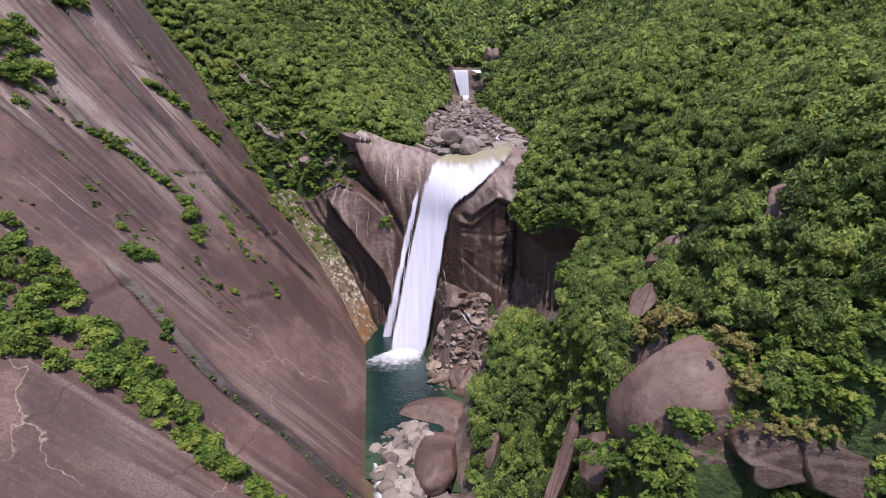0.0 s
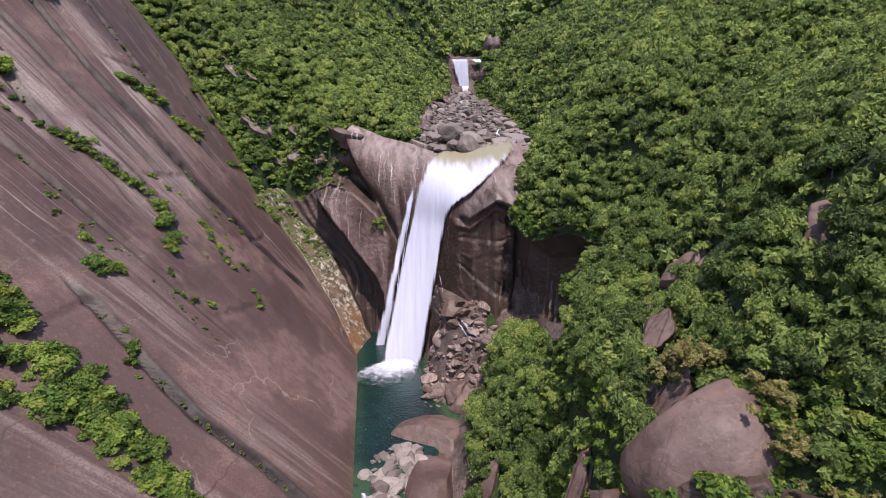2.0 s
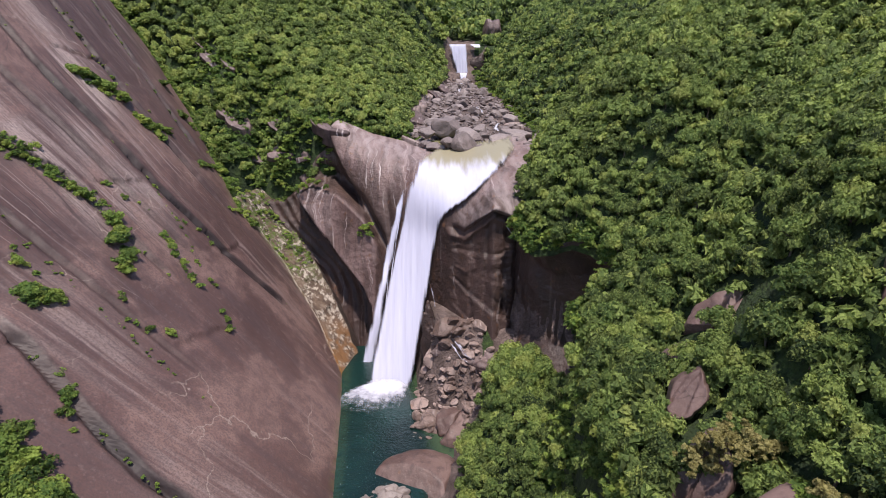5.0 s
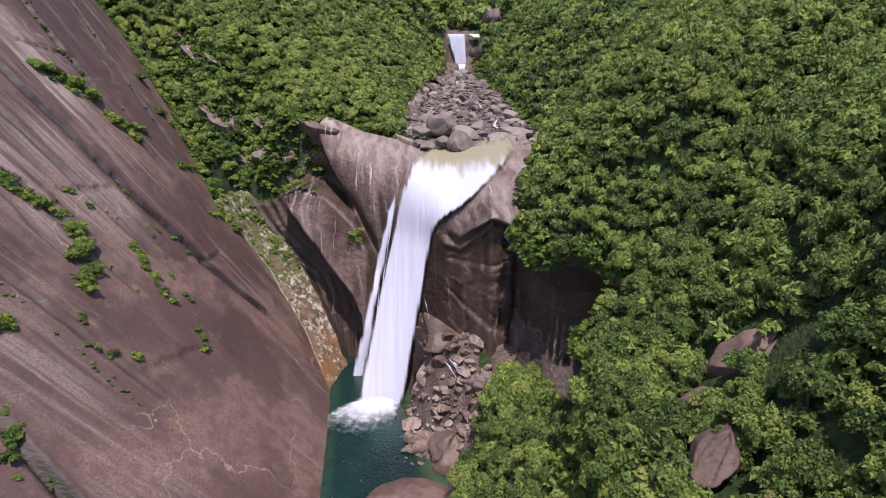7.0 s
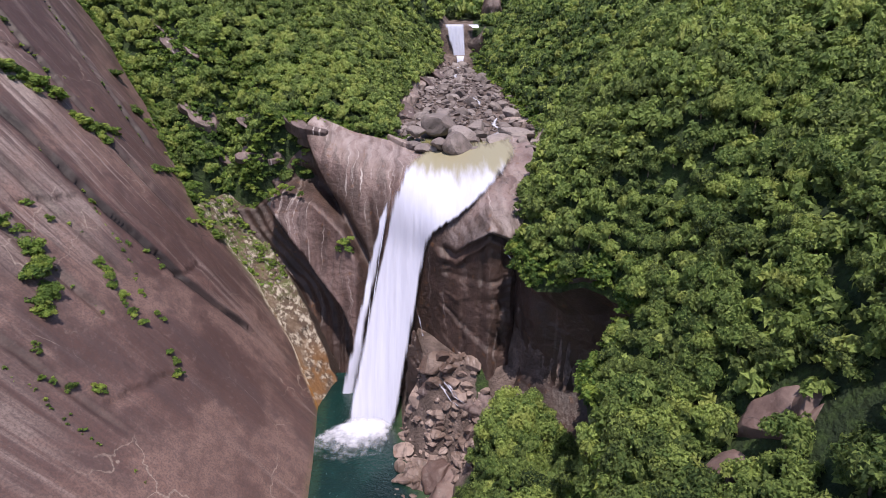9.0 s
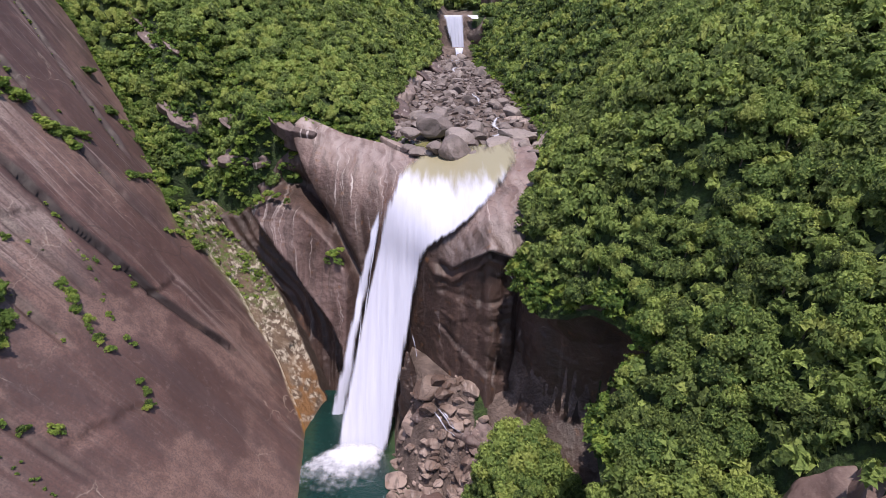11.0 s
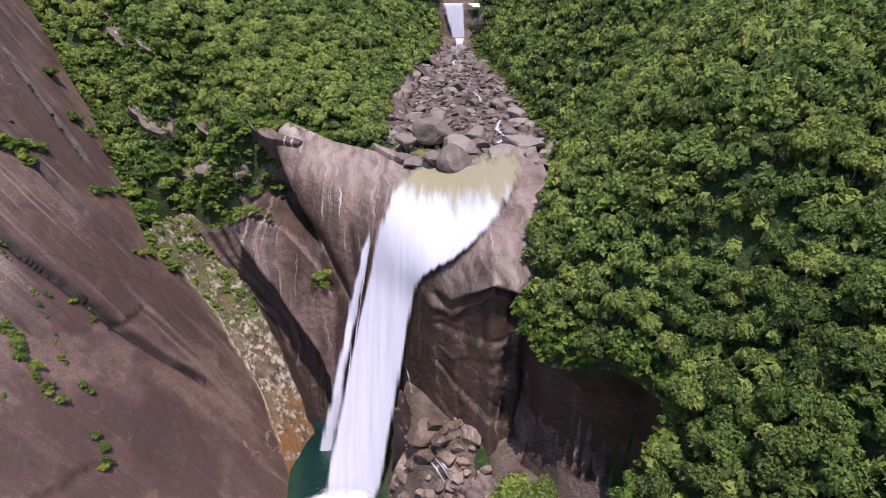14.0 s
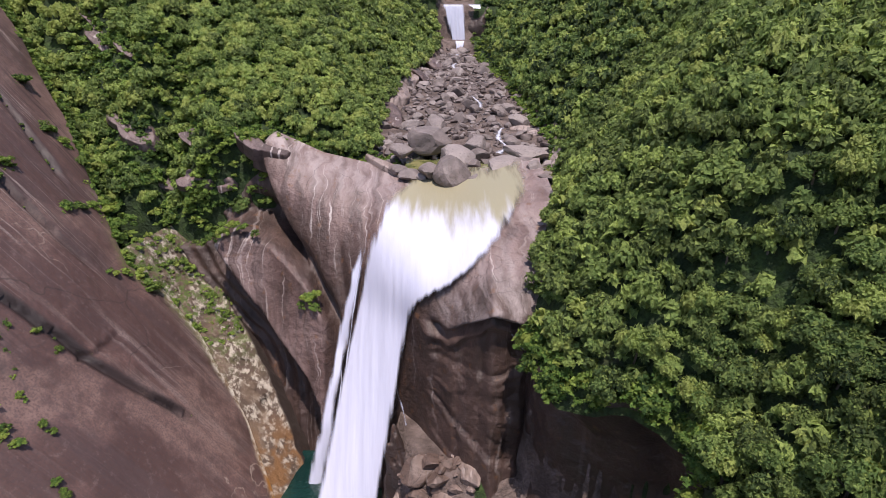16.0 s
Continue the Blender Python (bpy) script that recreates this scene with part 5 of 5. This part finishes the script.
rng = np.random.default_rng(4)
REMOTE = [crown_arrays(rng, 5, 14, 0.27) for _ in range(6)]
FAR = [crown_arrays(rng, 6, 24, 0.21) for _ in range(8)]
MID = [crown_arrays(rng, 8, 42, 0.16) for _ in range(10)]
LOW = [crown_arrays(rng, 4, 18, 0.27) for _ in range(6)]
NEAR = [crown_arrays(rng, 11, 125, 0.088, 0.92, 1.0) for _ in range(8)]


def sites(x0, x1, y0, y1, gap, keep=None):
    X, Y = scatter(rng, x0, x1, y0, y1, gap)
    ok = wooded(X, Y)
    if keep is not None:
        ok &= keep(X, Y)
    X, Y = X[ok], Y[ok]
    Z = np.where((X > foot_x(Y)) & (Y > 114) & (Y < 168), np.maximum(right_bank(X, Y), land(X, Y)), land(X, Y))
    # what lies beyond the valley's rim is never seen
    seen = (Z - 84 < 0.15 * Y + 6) & (np.abs(X - 4) < 0.80 * Y + 14)
    X, Y, Z = X[seen], Y[seen], Z[seen]
    tint = np.clip(0.44 + 0.40 * rng.standard_normal(len(X)) + 0.35 * fuzz(X, Y, scale=0.03, seed=40) + 0.3 * ((X < 2) & (Y > 216) & (Y < 256)), 0, 1)
    return X, Y, Z, tint


def plant(name, x0, x1, y0, y1, gap, protos, rmin, rmax, label, keep=None):
    X, Y, Z, tint = sites(x0, x1, y0, y1, gap, keep)
    r = rng.uniform(rmin, rmax, len(X))
    at = np.stack([X, Y, Z + r * rng.uniform(0.1, 0.6, len(X))], 1)
    return tagged(new(name, joined_trees(name, protos, at, r, r * rng.uniform(0.9, 1.4, len(X)), tint, rng)), label, "forest", kind="stuff")


def close_by(x, y):
    return (x < 58) & (y < 152)


plant("forest", 8, 150, 44, 225, 2.7, MID, 2.0, 3.1, "dense evergreen broadleaf forest covering the steep right bank", lambda x, y: ~close_by(x, y))
plant("forest", 8, 190, 225, 428, 3.2, FAR, 2.1, 3.4, "dense evergreen broadleaf forest covering the right bank upstream")
plant("forest", -130, 6, 226, 290, 2.8, MID, 2.0, 3.0, "dense evergreen broadleaf forest above the falls")
plant("forest", -190, 6, 290, 428, 3.3, FAR, 2.2, 3.5, "dense evergreen broadleaf forest on the left bank upstream")
plant("forest", -100, 6, 198, 226, 2.5, MID, 1.6, 2.8, "dense evergreen forest filling the gully beside the falls")
plant("forest", -500, 500, 428, 1000, 8.5, REMOTE, 5.0, 7.5, "distant evergreen forest climbing the valley head")
plant("undergrowth", 20, 100, 100, 225, 2.3, LOW, 1.5, 2.5, "low evergreen undergrowth between the trees", lambda x, y: ~close_by(x, y))
plant("undergrowth", 8, 62, 50, 154, 2.1, LOW, 1.3, 2.3, "low evergreen undergrowth between the trees", close_by)


# single trees on the near part of the right bank
def trunk_mesh(seed):
    """A tapered, bent trunk with a few limbs, for a tree of height 1 and crown radius 1."""
    r = random.Random(seed)
    bm = bmesh.new()

    def limb(p, q, r0, r1):
        d = (q - p).normalized()
        side = d.orthogonal().normalized()
        up = d.cross(side)
        rings = []
        for c, w in ((p, r0), (p.lerp(q, 0.5) + side * 0.04, (r0 + r1) / 2), (q, r1)):
            rings.append([bm.verts.new(c + (side * math.cos(k * 1.2566) + up * math.sin(k * 1.2566)) * w) for k in range(5)])
        for a, b in zip(rings, rings[1:]):
            for k in range(5):
                bm.faces.new((a[k], a[(k + 1) % 5], b[(k + 1) % 5], b[k]))

    top = Vector((r.uniform(-0.1, 0.1), r.uniform(-0.1, 0.1), 0.75))
    limb(Vector((0, 0, -0.5)), top, 0.075, 0.045)
    for k in range(4):
        a = k * 1.6 + r.uniform(-0.4, 0.4)
        limb(top, Vector((0.5 * math.cos(a), 0.5 * math.sin(a), 1.1 + r.uniform(0, 0.25))), 0.04, 0.015)
    me = bpy.data.meshes.new("trunk")
    bm.to_mesh(me)
    bm.free()
    me.materials.append(BARK)
    return me


CROWNS = []
for k, (v, f, h) in enumerate(NEAR):
    for shade in (0.12, 0.45, 0.85):
        CROWNS.append((shade, mesh_of("crown", v, f, LEAF, smooth=False, tint=np.clip(shade + h, 0, 1))))
TRUNKS = [trunk_mesh(500 + k) for k in range(4)]


def tree(at, radius, height, base, turn, shade, k, label):
    """One tree: base is the crown's lowest height over the ground."""
    ob = thing("tree", at, label, "tree", "trees on the right bank")
    near = sorted(range(len(CROWNS)), key=lambda i: (abs(CROWNS[i][0] - shade), (i * 7 + k) % 11))[0:5]
    crown = part("crown", CROWNS[near[k % 5]][1], ob)
    crown.matrix_basis = pose(0, 0, base, 0, 0, turn) @ Matrix.Diagonal((radius, radius, height, 1))
    stem = part("trunk", TRUNKS[k % 4], ob)
    stem.matrix_basis = pose(0, 0, 0, 0, 0, turn) @ Matrix.Diagonal((radius, radius, base + height * 0.25, 1))
    return ob


NAMES = {0: "dark green evergreen broadleaf tree on the steep bank", 1: "mid-green evergreen broadleaf tree on the steep bank", 2: "bright yellow-green broadleaf tree on the steep bank"}
X, Y, Z, tint = sites(6, 58, 48, 152, 3.2, close_by)
for k in range(len(X)):
    r = rng.uniform(1.8, 3.1)
    tree((X[k], Y[k], Z[k]), r, r * rng.uniform(0.95, 1.4), r * rng.uniform(0.15, 0.6), rng.uniform(0, 360), tint[k], k, NAMES[0 if tint[k] < 0.3 else 1 if tint[k] < 0.68 else 2])

# the bright trees on the knob below the undercut wall
for k, (x, y, r) in enumerate([(16.5, 146, 2.6), (19.5, 144, 3.2), (22.5, 142, 3.4), (25.5, 139.5, 3.2), (18, 141, 3.4), (21.5, 138.5, 3.6), (15.5, 142.5, 2.8), (24.5, 136, 3.4), (28, 135.5, 3.0), (19, 136.5, 3.4)]):
    z = max(float(land(np.array([x]), np.array([y]))[0]), 15.0)
    tree((x, y, z), r, r * 1.25, r * 0.7, 40 * k, 0.85, k, "bright lime-green broadleaf tree on the knob before the undercut wall")

# ---- shrubs on the slab and the cliff ----
TUFTS = []
for k in range(6):
    v, f, h = crown_arrays(rng, 8, 70, 0.125, 0.85)
    for shade in (0.2, 0.55, 0.9):
        TUFTS.append(mesh_of("foliage", v, f, SHRUB, smooth=False, tint=np.clip(shade + h, 0, 1)))


def shrub(at, r, label, group, k, squash=0.85):
    ob = thing("shrub", at, label, "shrub", group)
    leaf = part("foliage", TUFTS[k % len(TUFTS)], ob)
    leaf.matrix_basis = pose(0, 0, -0.25 * r, 0, rng.uniform(0, 35), rng.uniform(0, 360)) @ Matrix.Diagonal((r, r * rng.uniform(0.8, 1.2), r * squash, 1))
    return ob


def slab_shrub(y, z, r, label="low green shrub rooted in a crack of the slab"):
    y, z = float(y), float(z)
    x = float(slab_x(y, z))
    shrub((x + 0.1, y, z), r, label, "shrubs on the slab", int(rng.integers(0, 18)))


# the wooded band low on the slab
for k in range(150):
    t = rng.uniform(0, 1) ** 0.9
    z = 60 - 50 * t
    mid = np.interp(z, [10, 21, 30, 38, 47, 60], [85, 88.5, 92, 94, 94, 97])
    wide = np.interp(z, [10, 21, 30, 38, 47, 60], [1.0, 1.8, 3.8, 6.5, 9.0, 10.0])
    slab_shrub(mid + rng.uniform(-1, 1) * wide, z, rng.uniform(1.9, 3.6) * np.interp(z, [10, 30, 60], [0.75, 1.0, 1.1]), "dense evergreen shrub in the wooded band across the slab")


def along(points, n, r0, r1, jitter):
    k = np.linspace(0, 1, len(points))
    for t in np.linspace(0, 1, n):
        y, z = np.interp(t, k, [p[0] for p in points]), np.interp(t, k, [p[1] for p in points])
        slab_shrub(y + rng.normal(0, jitter), z + rng.normal(0, jitter), 1.75 * rng.uniform(r0, r1))


along([(143, 73), (146, 69.4), (146, 64), (150, 57.5)], 24, 0.6, 1.3, 0.7)
along([(149, 54), (146, 51), (143, 49), (139, 46.5)], 12, 1.0, 1.8, 0.6)
along([(134, 43), (130, 41), (131, 38), (133, 35)], 6, 0.4, 0.9, 0.5)
along([(178, 86), (183, 82), (186, 78)], 9, 1.3, 2.2, 0.5)
along([(186, 73), (188, 69), (190, 66)], 6, 0.8, 1.6, 0.5)
along([(156, 60), (160, 55), (166, 49), (170, 42)], 9, 0.3, 0.9, 0.7)
along([(143, 82), (138, 76), (141, 72), (144, 70)], 9, 0.4, 1.0, 1.2)
along([(128, 62), (126, 57), (124, 52), (121, 47)], 8, 0.4, 1.2, 0.8)
along([(169, 57), (167, 53.6), (165.5, 50), (162, 44.4), (158, 40), (157, 35)], 20, 0.3, 0.65, 0.5)
along([(157, 48), (156, 46), (154, 43)], 9, 0.7, 1.1, 0.5)
along([(153, 41), (152, 39), (151.6, 36.5)], 7, 0.4, 0.7, 0.4)
along([(187, 69.5), (190, 69.5), (193.6, 68.8), (195, 66.5)], 8, 0.8, 1.3, 0.5)
along([(112, 66), (110, 62), (108, 57)], 7, 0.3, 0.7, 1.5)
along([(120, 48.5), (122, 47)], 5, 0.9, 1.6, 0.5)
along([(151, 30.5), (149.5, 29), (147.5, 27.5)], 5, 0.4, 0.8, 0.3)
along([(112, 38), (108, 35), (104, 33)], 6, 0.4, 1.1, 0.8)
along([(150, 98), (144, 92), (140, 86), (134, 82)], 12, 1.0, 2.0, 1.2)
along([(180, 109), (176, 107), (171, 108)], 12, 1.3, 2.2, 1.0)
along([(152, 101), (147, 95), (143, 88), (138, 84)], 14, 1.3, 2.2, 2.2)
along([(195, 100), (192, 90), (193, 82), (193, 74), (191, 66)], 14, 0.3, 0.7, 0.7)
for y, z in ((197.6, 57), (201, 56), (205, 55), (208, 53.5), (210, 52), (212, 49), (203, 48.5), (206, 50), (199, 41), (198.5, 38.5), (196, 43), (193, 44.5), (215, 66.5), (214, 62), (213.5, 70), (221, 79)):
    slab_shrub(y, z, rng.uniform(1.8, 2.9), "dense evergreen shrub at the slab's broken margin")


def tufts(name, at, r, label, lobes=4, material=None):
    """A joined growth of small bushes."""
    protos = [crown_arrays(rng, lobes, 24, 0.22, 0.85, 1.05) for _ in range(5)]
    tint = np.clip(rng.normal(0.5, 0.3, len(at)), 0, 1)
    return tagged(new(name, joined_trees(name, protos, np.asarray(at), r, r * rng.uniform(0.7, 1.1, len(at)), tint, rng, material or SHRUB)), label, "shrubs", kind="stuff")


# the growth along the slab's margin
edge_z = rng.uniform(22, 115, 420)
edge_y = slab_edge(edge_z) - rng.uniform(-1.5, 2.2, 420) - np.where(edge_z > 45, 3.5 * rng.uniform(0, 1, 420) ** 3, 0)
tufts("undergrowth", np.stack([slab_x(edge_y, edge_z) - 0.3, edge_y, edge_z - 0.3], 1), rng.uniform(0.4, 1.7, 420), "green shrubs crowding the broken margin of the slab")
mz = rng.uniform(20, 48, 170)
mu = rng.uniform(0, 1, 170)
mx = slab_x(slab_edge(mz), mz) * (1 - mu) + np.interp(mz, [17, 35, 46], [-33.4, -48.9, -57]) * mu
my = slab_edge(mz) * (1 - mu) + np.interp(mz, [17, 35, 46], [198.3, 213.3, 220]) * mu
tufts("undergrowth", np.stack([mx, my + 0.6, mz - 0.4], 1), rng.uniform(0.4, 1.5, 170) * np.interp(mz, [20, 40], [0.6, 1.1]), "bright green shrubs and moss on the gully's crusted floor")
for x, z, r in ((-20.5, 38.5, 1.8), (-19.2, 36.8, 1.5), (-22.0, 36.5, 1.3), (-18.6, 39.6, 1.2), (-41, 49, 2.0), (-38.5, 50.5, 1.8), (-43.5, 48, 1.5), (-36, 50, 1.4), (-33.5, 49, 1.2)):
    y = face_y(x, z) - 3.0
    shrub((x, y, z), r, "yellow-green shrub on the ledge of the cliff", "shrubs on the cliff", int(rng.integers(0, 18)))
over_y = rng.uniform(120, 161, 190)
over_x = rim_x(over_y) + rng.uniform(-1.6, 2.0, 190)
tufts("undergrowth", np.stack([over_x, over_y, right_bank(np.maximum(over_x, rim_x(over_y)), over_y) + rng.uniform(-1.8, 1.0, 190)], 1), rng.uniform(1.0, 2.2, 190), "green shrubs hanging over the edge of the dark cliff")

# brush in the near corner of the right bank
bx, by = scatter(rng, 38, 62, 56, 70, 1.7)
bz = land(bx, by)
tufts("undergrowth", np.stack([bx, by, bz + 0.2], 1), rng.uniform(0.9, 1.9, len(bx)), "green and straw-coloured brush above the rock faces")
bx, by = rng.uniform(18, 56, 90), rng.uniform(60.5, 64.0, 90)
bz = land(bx, by)
tufts("undergrowth", np.stack([bx, by, np.maximum(bz + 0.8, 38.0)], 1), rng.uniform(0.8, 1.8, 90), "bright shrubs crowding between the outcrops")
for x0, x1, y0, y1, z0, z1, n, label in ((28, 39, 58.4, 61.0, 42.2, 45.0, 70, "evergreen shrubs clinging to the foot of the dome"), (35, 42, 64, 71, 46.5, 51.0, 50, "evergreen shrubs crowning the granite dome")):
    tufts("undergrowth", np.stack([rng.uniform(x0, x1, n), rng.uniform(y0, y1, n), rng.uniform(z0, z1, n)], 1), rng.uniform(0.8, 1.8, n), label)
bx, by = rng.uniform(17, 29, 90), rng.uniform(54, 63, 90)
tufts("undergrowth", np.stack([bx, by, land(bx, by) + 0.4], 1), rng.uniform(0.9, 1.9, 90), "bright green bushes below the rock faces")
bx, by = rng.uniform(40, 60, 130), rng.uniform(54.5, 59, 130)
tufts("undergrowth", np.stack([bx, by, land(bx, by) + 0.3], 1), rng.uniform(0.9, 1.8, 130), "evergreen brush along the top of the rock faces")
bx, by = rng.uniform(20, 48, 60), rng.uniform(50.5, 53.5, 60)
tufts("undergrowth", np.stack([bx, by, land(bx, by) + 0.6], 1), rng.uniform(1.2, 2.0, 60), "bright green bushes before the rock faces")
bx, by = rng.uniform(22, 56, 120), rng.uniform(44, 50, 120)
tufts("undergrowth", np.stack([bx, by, land(bx, by) + 0.5], 1), rng.uniform(0.8, 1.8, 120), "bright shrubs at the foot of the outcrops")
bx = rng.uniform(-54, -34.5, 260)
by = np.interp(bx, CX, BACK_Y) - 3.0 + rng.uniform(-2.6, 2.0, 260)
tufts("undergrowth", np.stack([bx, by - 0.6, land(bx, by)], 1), rng.uniform(0.9, 2.1, 260), "evergreen brush clinging to the steep wall beside the falls")
# straw-coloured grass and dry brush on the ledges round the dome
for cx, cy, cz, rx, ry, rz, n in ((34.2, 77.5, 50.6, 2.6, 2.4, 1.0, 70), (31.2, 78.5, 47.6, 1.4, 2.6, 1.4, 40), (38.0, 66.0, 51.6, 2.2, 2.6, 1.2, 60), (37.5, 60.5, 49.0, 2.4, 1.6, 1.2, 40), (41.0, 55.5, 46.4, 4.0, 1.4, 0.8, 60), (49.0, 55.0, 46.2, 4.0, 1.4, 0.8, 60)):
    tufts("dry_grass", np.stack([rng.normal(cx, rx * 0.6, n), rng.normal(cy, ry * 0.6, n), rng.normal(cz, rz * 0.5, n)], 1), rng.uniform(0.35, 1.0, n), "straw-coloured dry grass and brush on a rock ledge", 3, STRAW)
# brush on the steep band below the bank
by = rng.uniform(66, 128, 420)
bx = foot_x(by) + rng.uniform(-7, 1.5, 420)
tufts("undergrowth", np.stack([bx, by, land(bx, by)], 1), rng.uniform(1.0, 2.3, 420), "evergreen brush clinging to the steep lower bank")
# yellow-green growth on the crest and along the boulder bed
bx, by = rng.uniform(-34, -3, 240), rng.uniform(219, 226, 240)
tufts("undergrowth", np.stack([bx, by, land(bx, by) - 0.1], 1), rng.uniform(0.5, 1.3, 240), "yellow-green grass and shrubs on the crest beside the falls", 4)
by = rng.uniform(192, 404, 380)
bx = foot_x(by) - rng.uniform(-1.5, 2.0, 380) * np.interp(by, [320, 345], [1.0, 3.0])
tufts("undergrowth", np.stack([bx, by, land(bx, by) - 0.1], 1), rng.uniform(0.6, 1.9, 380), "shrubs edging the boulder bed")
# small tufts rooted along the slab's cracks
cz = np.concatenate([rng.uniform(20, 125, 90), rng.uniform(0, 48, 60), rng.uniform(40, 120, 60), rng.uniform(45, 125, 70), rng.uniform(58, 120, 60), rng.uniform(20, 70, 60)])
cy = np.concatenate([np.interp(cz[:90], [-10, 23, 36, 56, 81, 101, 140], [180, 176.5, 172.5, 170, 169, 171, 172]) + 1, np.interp(cz[90:150], [-5, 1, 14, 24, 35, 45, 70], [97, 99, 103, 104, 109, 113, 118]),
                     np.interp(cz[150:210], [30, 54, 64, 74, 92, 120], [147, 149, 149, 142, 147, 150]), np.interp(cz[210:280], [20, 60, 120], [190, 190, 196]),
                     np.interp(cz[280:340], [0, 60, 110], [204, 204, 222]), 122 + 0.12 * cz[340:]]) + rng.normal(0, 0.5, 400)
tufts("grass_tufts", np.stack([slab_x(cy, cz) - 0.1, cy, cz - 0.1], 1), rng.uniform(0.22, 0.7, 400), "tufts of grass and moss rooted in the slab's cracks", 2)
# brush in the gully and on the ribs beside the falls
bx, by = rng.uniform(-90, -35, 1500), rng.uniform(203, 248, 1500)
keep = (by > slab_edge(slab_z(bx, by)) + 2)
bx, by = bx[keep], by[keep]
tufts("undergrowth", np.stack([bx, by, land(bx, by) - 0.2], 1), rng.uniform(0.9, 2.2, len(bx)), "evergreen brush filling the gully beside the falls")
